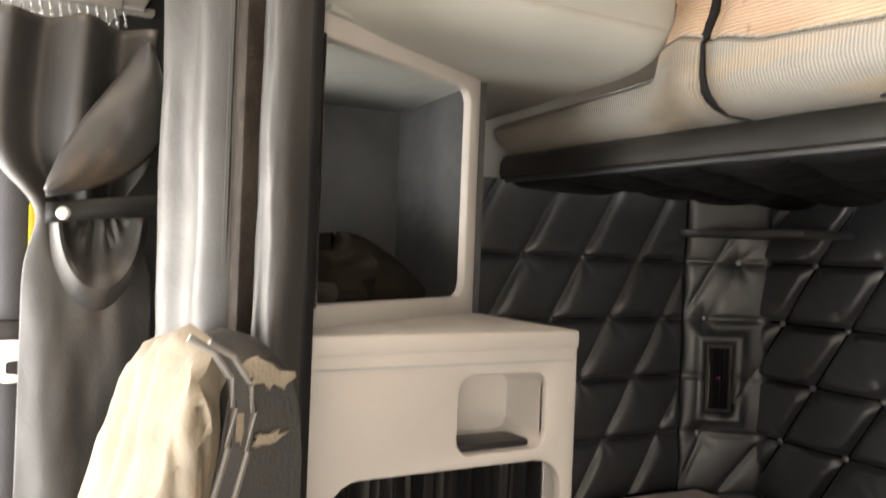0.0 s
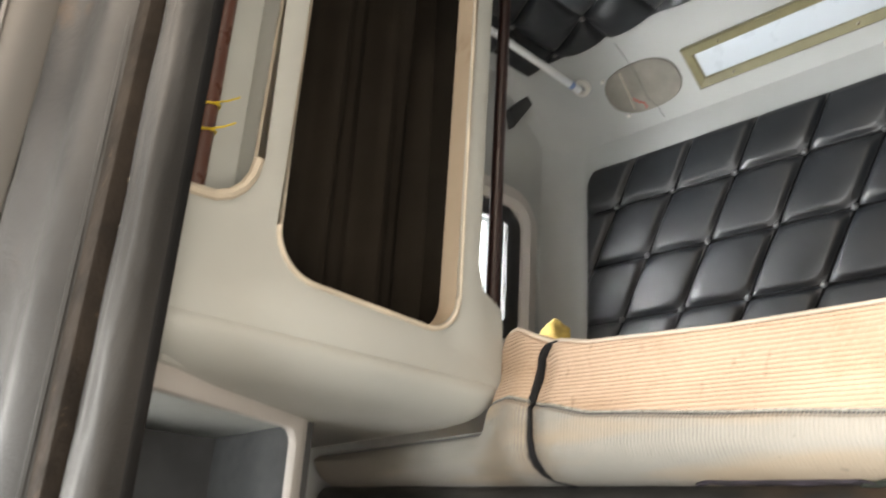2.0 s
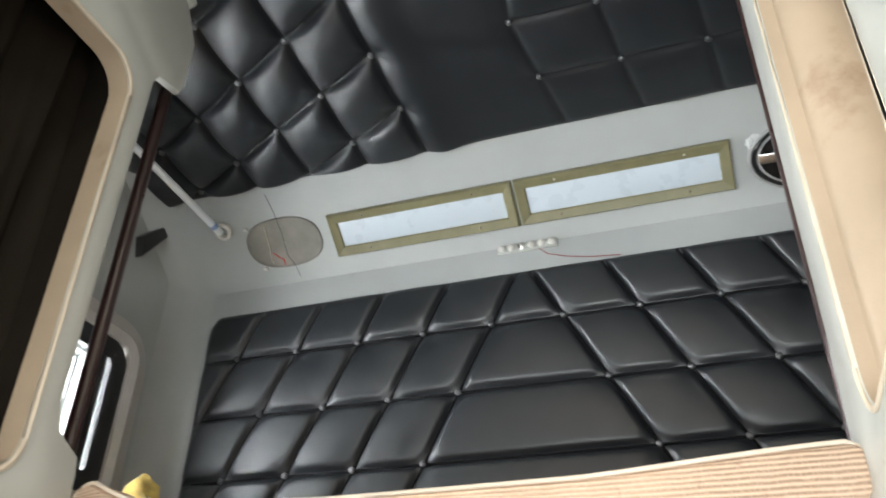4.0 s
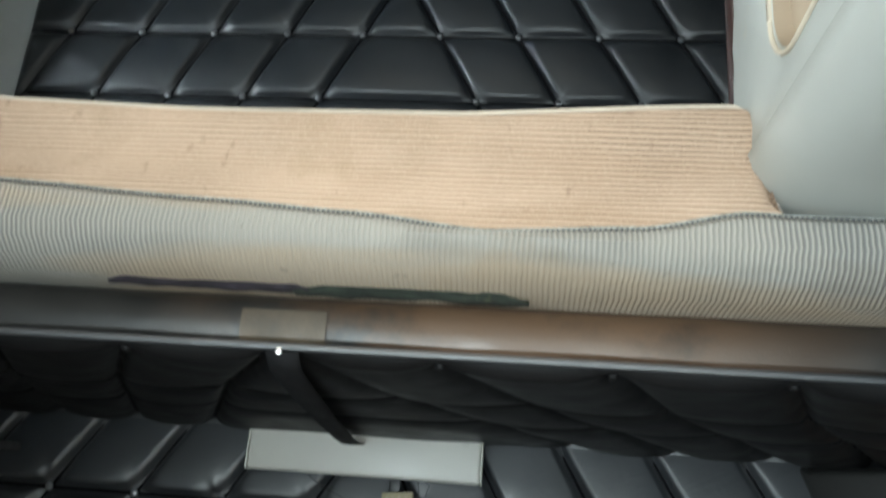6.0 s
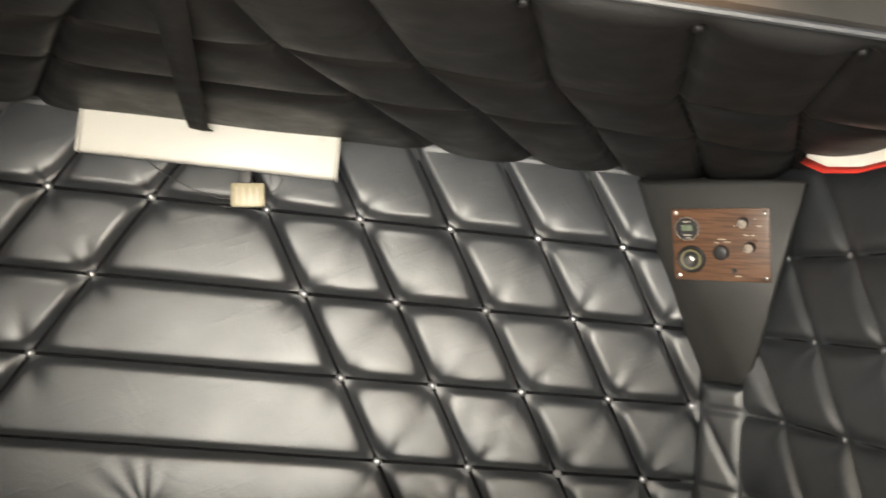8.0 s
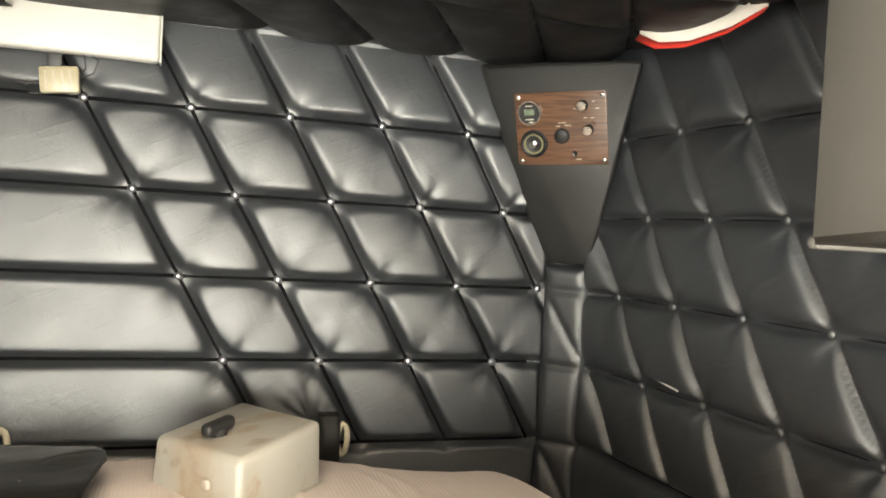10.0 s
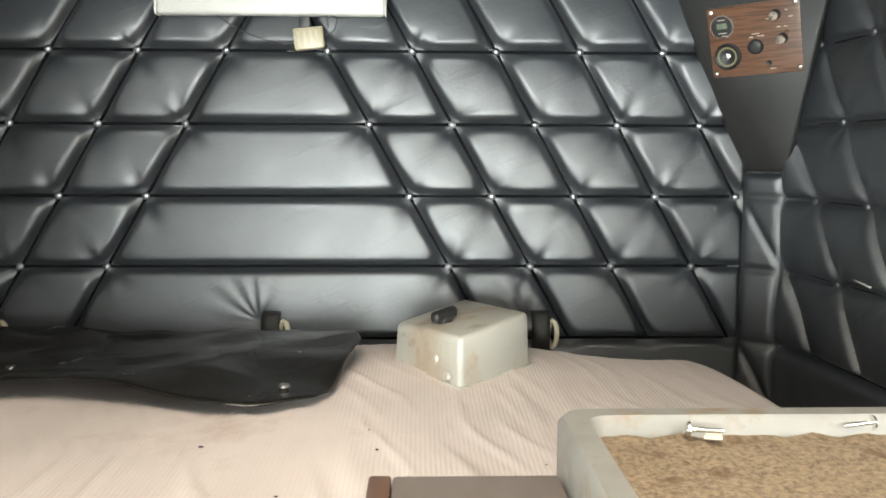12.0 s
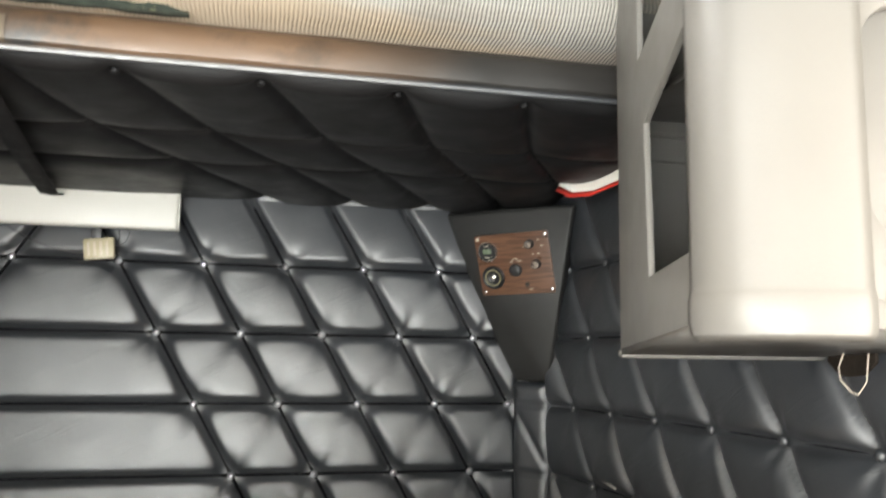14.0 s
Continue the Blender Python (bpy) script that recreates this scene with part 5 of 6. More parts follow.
def fascia_light(x0, x1, s0=0.021, s1=0.123):
    own = thing("ceiling_light", (x0, -0.09, 2.40), "flat unlit light with a milky diffuser in an olive frame", "light", "fascia lights")
    w, h = x1 - x0, s1 - s0
    m = slope_at((x0 + x1) / 2, (s0 + s1) / 2, 0.001)
    rows = []
    for ww, hh, z in ((w, h, 0), (w, h, 0.010), (w - 0.006, h - 0.006, 0.014), (w - 0.040, h - 0.040, 0.010), (w - 0.046, h - 0.046, 0.005)):
        rows.append([m @ Vector((sx * ww / 2, sy * hh / 2, z)) for sx, sy in ((1, 1), (-1, 1), (-1, -1), (1, -1))])
    part("light_frame", grid_mesh(rows, closed=True), OLIVE, own, "olive drab frame", smooth=False)
    part("diffuser", plate(rounded_rect(w - 0.044, h - 0.044, 0.004, 3), 0.003, m @ Matrix.Translation((0, 0, 0.003)), 0.001), DIFFUSER, own, "milky bluish diffuser")
    for fx in (-0.3, 0.3):
        for sy in (-1, 1):
            part("screw", lathe([(0.0004, 0), (0.003, 0), (0.002, 0.0012)], m @ Matrix.Translation((fx * w, sy * (h / 2 - 0.012), 0.0115)), 10), METAL, own)


fascia_light(-0.527, -0.099)
fascia_light(-0.094, 0.340)


def ellipse(a, b, n=40, p=2.0):
    out = []
    for k in range(n):
        t = 2 * math.pi * k / n
        c, s = math.cos(t), math.sin(t)
        out.append((a * math.copysign(abs(c) ** (2 / p), c), b * math.copysign(abs(s) ** (2 / p), s)))
    return out


def speaker_hole():
    own = thing("speaker_opening", (-0.651, -0.09, 2.38), "empty oval loudspeaker opening with loose wire and red lead", "speaker opening")
    m = slope_at(-0.651, 0.077, 0.001)
    a, b = ellipse(0.096, 0.061, p=2.4), ellipse(0.088, 0.054, p=2.4)
    rows = [[m @ Vector((x * k, y * k, z)) for x, y in a] for k, z in ((1.0, 0.0), (0.985, 0.0035), (0.95, 0.002), (0.9, 0.0008), (0.5, 0.0005), (0.02, 0.0005))]
    part("recess", grid_mesh(rows, closed=True), material("grey_speaker_cloth", (0.20, 0.19, 0.165), 0.8, grain=0.7, grain_size=200, mottle=0.25, mottle_size=14), own, "dusty grey recessed backing")
    part("wire", tube([m @ Vector(p) for p in ((-0.006, 0.12, 0.002), (0.0, 0.07, 0.002), (0.004, 0.02, 0.006), (0.0, -0.03, 0.006), (0.010, -0.062, 0.003), (0.012, -0.10, 0.002))], 0.0006, 6), DARK_GREY_SHADE, own, "thin dark wire")
    part("red_lead", tube([m @ Vector(p) for p in ((-0.035, -0.02, 0.004), (-0.022, -0.033, 0.006), (-0.012, -0.038, 0.007), (-0.014, -0.052, 0.006))], 0.0013, 6), RED, own, "red lead")
    part("white_lead", tube([m @ Vector(p) for p in ((-0.034, 0.05, 0.003), (-0.037, 0.0, 0.005), (-0.044, -0.046, 0.003))], 0.0016, 6), PLASTIC_WARM, own, "pale lead")
    for x, y in ((-0.083, 0.047), (-0.068, -0.056)):
        part("clip", box((x - 0.005, y - 0.004, 0), (x + 0.005, y + 0.004, 0.006), 0.001), WHITE, own).matrix_basis = m


speaker_hole()


def speaker():
    own = thing("loudspeaker", (0.475, -0.09, 2.37), "black oval loudspeaker with a silver rim and centre pods", "loudspeaker")
    m = slope_at(0.478, 0.070, 0.001)
    ring = lambda k, z: [m @ Vector((x * k, y * k, z)) for x, y in ellipse(0.110, 0.073)]
    part("rim", grid_mesh([ring(1.0, 0), ring(1.0, 0.008), ring(0.97, 0.012), ring(0.94, 0.009)], closed=True), SILVER, own, "silver rim")
    part("surround", grid_mesh([ring(0.94, 0.008), ring(0.91, 0.004), ring(0.87, 0.010), ring(0.85, 0.006)], closed=True), DARK, own)
    part("inner_ring", grid_mesh([ring(0.85, 0.005), ring(0.84, 0.009), ring(0.81, 0.009), ring(0.80, 0.004)], closed=True), SILVER, own)
    part("cone", grid_mesh([ring(0.81, 0.006), ring(0.5, 0.002), ring(0.2, 0.001), ring(0.02, 0.001)], closed=True), material("gloss_black_cone", (0.01, 0.01, 0.011), 0.15), own)
    part("bridge", box((-0.09, -0.008, 0.006), (0.05, 0.012, 0.012), 0.002), METAL, own, "silver bridge bar").matrix_basis = m
    for x, y, r in ((-0.033, 0.002, 0.017), (0.002, -0.002, 0.020)):
        pod = part("tweeter", lathe([(0.0005, 0.006), (r, 0.006), (r, 0.016), (r * 0.86, 0.0175), (r * 0.8, 0.014), (0.0005, 0.014)], m @ Matrix.Translation((x, y, 0.002)), 24), METAL, own)
        part("tweeter_face", lathe([(0.0005, 0.0), (r * 0.8, 0.0), (r * 0.5, 0.002), (0.0005, 0.003)], m @ Matrix.Translation((x, y, 0.0166)), 20), DARK, pod)
    scrap = thing("plastic_wrap", (0.385, -0.12, 2.44), "small crumpled scrap of clear plastic on the fascia", "plastic scrap")
    rng = random.Random(5)
    bm = bmesh.new()
    bmesh.ops.create_icosphere(bm, subdivisions=2, radius=0.016)
    for v in bm.verts:
        v.co *= rng.uniform(0.6, 1.25)
        v.co.z = abs(v.co.z) * 0.5
    bm.transform(slope_at(0.383, 0.105))
    part("film", bm, material("clear_film", (0.6, 0.62, 0.62), 0.15), scrap, smooth=False)
    lab = thing("paper_label", (0.48, -0.02, 2.29), "small cream paper label on the grey lining", "label")
    part("paper", box((0.455, -0.0195, 2.302), (0.515, -0.0175, 2.333), 0.0005), material("cream_paper", (0.60, 0.58, 0.47), 0.8), lab)


speaker()


def led_strip():
    own = thing("led_strip", (-0.095, -0.03, 2.34), "short clear strip of six unlit light beads with thin red wire", "light")
    part("strip_base", box((-0.160, -0.027, 2.341), (-0.028, -0.0165, 2.360), 0.003), PLASTIC, own)
    for k in range(6):
        part("bead", lathe([(0.0005, 0), (0.0085, 0), (0.0075, 0.005), (0.003, 0.0075), (0.0005, 0.008)], frame_of((-0.149 + 0.0218 * k, -0.027, 2.3505), (1, 0, 0), (0, 0, 1)), 14), METAL if k == 2 else WHITE, own)
    part("wire", tube([(-0.07, -0.022, 2.342), (-0.05, -0.020, 2.325), (-0.01, -0.0195, 2.312), (0.04, -0.0195, 2.302), (0.10, -0.0195, 2.296)], 0.0012, 6), material("dull_red_wire", (0.22, 0.05, 0.05), 0.5), own, "thin dull red wire")
    hk = thing("rod_hook", (-0.79, -0.145, 2.44), "white rod held in a round eye at the roof corner", "rod")
    n = (Vector((-0.80, -0.33, 2.455)) - Vector((-0.792, -0.15, 2.442))).normalized()
    part("rod", tube([(-0.792, -0.150, 2.442), (-0.8, -0.33, 2.455), (-0.806, -0.46, 2.464)], 0.0085, 12), material("white_painted_rod", (0.72, 0.75, 0.78), 0.4), hk)
    part("band", tube([(-0.7930, -0.172, 2.4436), (-0.7936, -0.184, 2.4445)], 0.0092, 12), material("blue_tape", (0.20, 0.30, 0.55), 0.5), hk, "blue tape band")
    em = slope_at(-0.788, 0.132, 0.004)
    part("eye", ring_plate([(0.021 * math.cos(a * 0.2618), 0.021 * math.sin(a * 0.2618)) for a in range(24)], [(0.011 * math.cos(a * 0.2618), 0.011 * math.sin(a * 0.2618)) for a in range(24)], 0.010, em, 0.003), WHITE, hk, "cream round eye")


led_strip()


bracket = thing("wall_bracket", (UX0, -0.19, 2.36), "small black angled bracket on the grey side lining", "bracket")
part("bracket_body", plate([(-0.236, 2.408), (-0.222, 2.362), (-0.158, 2.452), (-0.148, 2.500)], 0.022, frame_of((UX0 + 0.001, 0, 0), (0, 1, 0), (0, 0, 1)), 0.003), DARK, bracket)

# ---- bedding and loose things ----
def band():
    own = thing("elastic_band", (-0.42, -0.77, 1.49), "twisted black elastic band round the upper mattress", "strap")
    prof = []
    for k in range(19):
        face = MATTRESS_LINE(-0.39, k < 8)
        i = k / 7 * (len(face) - 1) if k < 8 else (k - 8) / 10 * 7
        j = min(int(i), len(face) - 2)
        p = face[j].lerp(face[j + 1], i - j)
        prof.append((p.y - 0.003, p.z))
    rows = []
    for k, (y, z) in enumerate(prof):
        x = -0.375 - 0.026 * math.sin(k / 18 * 2.9) + (0.0035 * (k - 13) if k > 13 else 0)
        tw = math.cos(k * 0.5) * 1.1
        w = 0.0065
        rows.append([Vector((x - w * abs(math.cos(tw)) - 0.001, y - w * 0.4 * math.sin(tw), z)), Vector((x, y - 0.003, z)), Vector((x + w * abs(math.cos(tw)) + 0.001, y + w * 0.4 * math.sin(tw), z))])
    thick(part("elastic", grid_mesh(rows), WEBBING, own), 0.003, 0)


band()


def blob(name, base, label, category, centre, size, mat, seed, flat=0.0):
    rng = random.Random(seed)
    own = thing(name, base, label, category)
    bm = bmesh.new()
    bmesh.ops.create_icosphere(bm, subdivisions=3, radius=1)
    for v in bm.verts:
        k = 1 + 0.25 * noise.noise(v.co * 2.2 + Vector((seed, 0, 0))) + 0.05 * rng.uniform(-1, 1)
        v.co = Vector((v.co.x * size[0] * k, v.co.y * size[1] * k, max(v.co.z, -0.6) * size[2] * k)) + Vector(centre)
    part("lump", bm, mat, own)


blob("foam_lump", (-0.80, -0.22, 1.63), "torn lump of yellow foam at the end of the upper mattress", "foam", (-0.80, -0.22, 1.735), (0.046, 0.036, 0.120), FOAM, 3)
blob("cloth_scrap", (-0.71, -0.30, 1.63), "crumpled white rag on the upper mattress", "cloth", (-0.735, -0.29, 1.70), (0.060, 0.045, 0.085), CLOTH_WHITE, 8)


def red_cloth():
    own = thing("cloth", (0.75, -0.4, 1.39), "white cloth with a red border, hanging between bunk and wall", "cloth")
    low = [(0.716, -0.285, 1.412), (0.728, -0.315, 1.396), (0.745, -0.36, 1.391), (0.762, -0.42, 1.398), (0.772, -0.47, 1.412)]
    r1, r2, r3 = [], [], []
    for k, (x, y, z) in enumerate(low):
        r1.append(Vector((x, y, z)))
        r2.append(Vector((x + 0.006, y - 0.002, z + 0.008)))
        r3.append(Vector((x + 0.022, y + 0.01, z + 0.045)))
    thick(part("border", grid_mesh([r1, r2]), RED, own, "red border"), 0.002, 0)
    thick(part("cloth_sheet", grid_mesh([r2, [a.lerp(b, 0.5) + Vector((-0.004, 0, 0)) for a, b in zip(r2, r3)], r3]), CLOTH_WHITE, own), 0.0015, 0)


red_cloth()


def tank():
    own = thing("fluid_tank", (0.22, -0.28, 0.81), "small aged white plastic tank with a black cap, on the mattress", "tank")
    bm = bmesh.new()
    lo = [(0.214, -0.378, 0.803), (0.327, -0.250, 0.803), (0.236, -0.095, 0.803), (0.119, -0.222, 0.803)]
    hi = [(0.214, -0.374, 0.878), (0.323, -0.250, 0.890), (0.236, -0.102, 0.884), (0.124, -0.222, 0.869)]
    a = [bm.verts.new(p) for p in lo]
    b = [bm.verts.new(p) for p in hi]
    bm.faces.new(a[::-1])
    bm.faces.new(b)
    for i in range(4):
        bm.faces.new((a[i], a[(i + 1) % 4], b[(i + 1) % 4], b[i]))
    bmesh.ops.bevel(bm, geom=bm.edges[:], offset=0.010, segments=5, profile=0.5, affect="EDGES")
    part("body", bm, TANK, own)
    fl = [(x + (x - 0.224) * 0.05, y + (y + 0.236) * 0.05) for x, y, _ in lo]
    part("base_flange", plate(fl, 0.006, Matrix.Translation((0, 0, 0.806)), 0.001), TANK, own)
    cap = frame_of((0.196, -0.262, 0.880), (0.7, 0.7, 0.12), (-0.7, 0.7, 0.1))
    part("cap", lathe([(0.0005, -0.006), (0.011, -0.006), (0.011, 0.006), (0.009, 0.008), (0.0005, 0.008)], cap, 18), DARK, own, "black screw cap")
    part("cap_tab", box((-0.024, -0.008, 0.001), (0.024, 0.008, 0.017), 0.006, 3), DARK, own).matrix_basis = cap
    for x, y, z in ((0.183, -0.326, 0.838), (0.199, -0.353, 0.822)):
        part("boss", lathe([(0.0005, 0), (0.008, 0), (0.006, 0.004), (0.0005, 0.005)], frame_of((x, y, z), (0.515, -0.857, 0), (0, 0, 1)) @ Matrix.Translation((0, 0, 0.001)), 14), TANK, own)


tank()


def flap():
    own = thing("vinyl_sheet", (-0.2, -0.28, 0.815), "loose black vinyl sheet with eyelets, lying on the lower mattress", "vinyl sheet")
    far = [(-0.62, -0.15), (-0.452, -0.125), (-0.255, -0.125), (-0.086, -0.125), (0.078, -0.205)]
    near = [(-0.62, -0.40), (-0.36, -0.396), (-0.20, -0.442), (-0.06, -0.484), (0.040, -0.438)]

    def along(line, t):
        q = [Vector((*p, 0)) for p in line]
        k = min(int(t * (len(q) - 1)), len(q) - 2)
        f = t * (len(q) - 1) - k
        p0, p1, p2, p3 = q[max(k - 1, 0)], q[k], q[k + 1], q[min(k + 2, len(q) - 1)]
        return 0.5 * (2 * p1 + (p2 - p0) * f + (2 * p0 - 5 * p1 + 4 * p2 - p3) * f * f + (3 * p1 - p0 - 3 * p2 + p3) * f ** 3)

    rows = []
    for i in range(61):
        t = i / 60
        a, b = along(far, t), along(near, t)
        nip = 0.16 * max(0.0, (t - 0.94) / 0.06) ** 2
        a, b = a.lerp(b, nip), b.lerp(a, nip)
        row = []
        for j in range(25):
            g = j / 24
            p = a.lerp(b, g)
            p.z = 0.829 + 0.006 * math.sin(9 * p.x + 4 * g) + 0.005 * math.sin(3.1 * g + 5 * p.x) + 0.0022 * math.sin(34 * p.x + 9 * g) * math.sin(3.14 * g) + 0.007 * noise.noise(Vector((p.x * 11, p.y * 14, 1))) + 0.012 * (1 - g) ** 2 - 0.006 * g
            row.append(p)
        rows.append(row)
    thick(part("sheet", grid_mesh(rows), SHEET, own), 0.002, 0)
    for x, y in ((-0.43, -0.145), (-0.278, -0.375), (-0.012, -0.428), (-0.40, -0.335)):
        part("eyelet", ring_plate([(0.007 * math.cos(a * 0.5236), 0.007 * math.sin(a * 0.5236)) for a in range(12)], [(0.0035 * math.cos(a * 0.5236), 0.0035 * math.sin(a * 0.5236)) for a in range(12)], 0.003, Matrix.Translation((x, y, 0.829)), 0.001), METAL, own, "metal eyelet")


flap()


def belt_loop(x):
    own = thing("belt_anchor", (x, -0.02, 0.775), "black webbing loop with a cream ring at the wall", "belt anchor", "belt anchors")
    rows = [[Vector((x - 0.018 + dx, y, z)) for dx in (0, 0.012, 0.024, 0.032)] for y, z in ((-0.010, 0.842), (-0.026, 0.838), (-0.034, 0.825), (-0.036, 0.80), (-0.034, 0.772))]
    thick(part("webbing", grid_mesh(rows), HOUSING, own), 0.006, 0)
    ring = [(x + 0.020 + 0.008 * math.cos(a * 0.5236), -0.026, 0.805 + 0.024 * math.sin(a * 0.5236)) for a in range(13)]
    part("ring", tube(ring, 0.0048, 10), material("cream_nylon", (0.62, 0.56, 0.42), 0.5), own, "cream ring")


for x in (-0.100, 0.376, -0.590):
    belt_loop(x)


def screw_thing(p, ang):
    own = thing("screw", p, "short loose silver screw lying on the carpet", "screw", "loose screws")
    m = pose(p[0], p[1], p[2], 0, 90, ang)
    part("shank", lathe([(0.0004, -0.014), (0.0016, -0.011), (0.0018, 0.008)], m, 10), METAL, own)
    part("head", lathe([(0.0005, 0.008), (0.0052, 0.008), (0.0052, 0.0095), (0.003, 0.011), (0.0005, 0.0115)], m, 14), METAL, own)


screw_thing((0.345, -0.925, 0.9455), 170)
screw_thing((0.455, -0.915, 0.9455), 15)
chip = thing("paper_scrap", (0.349, -0.931, 0.941), "small cream scrap on the carpet", "scrap")
part("scrap", plate([(0, 0), (0.011, -0.002), (0.013, 0.004), (0.004, 0.006)], 0.002, Matrix.Translation((0.343, -0.934, 0.9425)), 0), PLASTIC_WARM, chip)
stick = thing("white_pin", (0.84, -0.25, 0.93), "thin white plastic pin stuck across the side upholstery", "pin")
part("pin", tube([(0.8075, -0.232, 0.942), (0.8085, -0.30, 0.934)], 0.0017, 6), WHITE, stick)


# ---- entrance side: padded post, seat, door curtain, header ----
def padded_post():
    own = thing("padded_post", (-0.53, -1.26, 0.0), "grey-brown vinyl padded entrance trim with a dark zip strip", "trim")

    def pad(name, a, b, bulge, back, folds, seed, label):
        rng = random.Random(seed)
        a, b = Vector((*a, 0)), Vector((*b, 0))
        u = (b - a).normalized()
        n = Vector((u.y, -u.x, 0))
        w = (b - a).length
        rows = []
        for j in range(70):
            z = 0.25 + 2.28 * j / 69
            row = []
            for i in range(29):
                t = i / 28
                d = bulge * (math.sin(math.pi * t) ** 0.55) + folds * math.sin(3 * math.pi * t + 0.3 * math.sin(z * 5))
                d += 0.0035 * noise.noise(Vector((t * 3, z * 7, seed))) + 0.002 * noise.noise(Vector((t * 6, z * 18, seed)))
                row.append(a + u * (w * t) + n * d + Vector((0, 0, z)))
            row += [b - n * back + Vector((0, 0, z)), a - n * back + Vector((0, 0, z))]
            rows.append(row)
        part(name, grid_mesh(rows, closed=True), VINYL_GREY, own, label)

    pad("pad", (-0.645, -1.300), (-0.478, -1.259), 0.034, 0.02, 0.010, 2, "creased grey vinyl pad")
    pad("pad", (-0.459, -1.256), (-0.420, -1.239), 0.017, 0.03, 0.002, 5, "creased grey vinyl roll")
    part("side_return", box((-0.48, -1.235, 0.25), (-0.426, -1.210, 2.53), 0.01), VINYL_DULL, own)
    part("zip_strip", box((-0.490, -1.279, 0.25), (-0.454, -1.240, 2.53), 0.004), ZIP, own, "dark fabric strip")
    bead = [(-0.4885, -1.2825, 0.25 + 0.03 * z) for z in range(76)]
    part("piping", tube(bead, 0.0035, 6), VINYL_GREY, own)
    rng = random.Random(31)
    for _ in range(16):
        z, edge = rng.uniform(1.2, 2.3), rng.random() < 0.5
        flake = [(rng.uniform(0.6, 1.2) * 0.0009 * math.cos(k), rng.uniform(0.3, 1.6) * 0.0018 * math.sin(k)) for k in range(6)]
        part("paint_flake", plate(flake, 0.001, frame_of((-0.4535, -1.244 if edge else -1.262, z), (0, 1, 0), (0, 0, 1)), 0), PLASTIC_WARM, own, "cream paint flake")


padded_post()


def seat():
    own = thing("driver_seat", (-0.45, -1.36, 0.0), "worn seat in black vinyl under a dirty cream cloth cover", "seat")

    def solid(name, x0, x1, prof, mat, label="", r=0.03, n=22):
        rows = []
        cy = sum(p[0] for p in prof) / len(prof)
        for k in range(n + 1):
            f = k / n
            x = x0 + (x1 - x0) * f
            e = min(f, 1 - f) * abs(x1 - x0)
            s = 1 - (0.30 if mat is CLOTH_BEIGE else 0.10) * (1 - min(1, e / r)) ** 2.2
            drop = 0.075 * max(0.0, (-0.30 - x) / 0.34) ** 1.6
            rows.append([Vector((x, cy + (y - cy) * s + 0.12 * max(0.0, -0.27 - x) * (0.3 if mat is CLOTH_BEIGE else 0.0), 1.0 + (z - 1.0) * (1 - (1 - s) * 0.35) - (drop if z > 1.0 else 0) + 0.002 * math.sin(40 * x + 7 * z))) for y, z in prof])
        if mat is CLOTH_BEIGE:
            end = rows[-1]
            for s, out in ((0.85, 0.006), (0.66, 0.011), (0.46, 0.014), (0.26, 0.0155), (0.08, 0.016)):
                row = []
                for p in end:
                    mid = (-1.342 + (-1.365 if p.z > 1.2 else -1.402 - (1.10 - p.z) * 0.145 if p.z < 1.1 else -1.385)) / 2
                    row.append(Vector((p.x + out, mid + (p.y - mid) * s, p.z - (1 - s) * (0.02 if p.z > 1.17 else 0.0))))
                rows.append(row)
        bm = grid_mesh(rows, closed=True)
        m = len(prof)
        bm.verts.ensure_lookup_table()
        bm.faces.new(bm.verts[:m])
        bm.verts.ensure_lookup_table()
        bm.faces.new(bm.verts[-m:])
        bmesh.ops.recalc_face_normals(bm, faces=bm.faces[:])
        return part(name, bm, mat, own, label)

    back = [(-1.300, 0.55), (-1.285, 0.9), (-1.281, 1.10), (-1.281, 1.165), (-1.284, 1.198), (-1.291, 1.220), (-1.304, 1.234), (-1.320, 1.239), (-1.335, 1.233), (-1.340, 1.208), (-1.345, 1.170), (-1.38, 1.10), (-1.41, 0.95), (-1.45, 0.55)]
    solid("backrest", -0.63, -0.245, back, HOUSING, "cracked black vinyl backrest")
    cover = [(-1.344, 0.56), (-1.340, 0.95), (-1.339, 1.15), (-1.336, 1.200), (-1.336, 1.230), (-1.345, 1.240), (-1.358, 1.234), (-1.370, 1.213), (-1.380, 1.175), (-1.402, 1.10), (-1.435, 0.95), (-1.48, 0.56)]
    fine = []
    for (ya, za), (yb, zb) in zip(cover, cover[1:] + cover[:1]):
        k = max(1, int(math.hypot(yb - ya, zb - za) / 0.008))
        fine += [(ya + (yb - ya) * j / k, za + (zb - za) * j / k) for j in range(k)]
    c = solid("cover", -0.66, -0.238, fine, CLOTH_BEIGE, "dirty cream cloth cover in folds", 0.035, 80)
    for v in c.data.vertices:
        p = v.co
        fold = math.sin(75 * p.x + 26 * p.z + 5 * noise.noise(p * 6)) * (0.35 + 0.65 * max(0.0, min(1.0, 0.5 + 1.5 * noise.noise(p * 5 + Vector((3, 0, 0))))))
        wave = 140 * (p.y + 1.34) * (1.3 - 1.1 * max(0.0, 1.22 - p.z)) + 9 * (p.z - 1.1) + 2.2 * noise.noise(p * 6)
        drape = (1 - abs(math.sin(wave))) ** 2.2 * (0.35 + 0.65 * min(1.0, abs(1.6 * noise.noise(p * 8))))
        v.co += Vector((0.003 * noise.noise(p * 9) - 0.028 * drape, -0.004 * fold, 0.003 * fold))
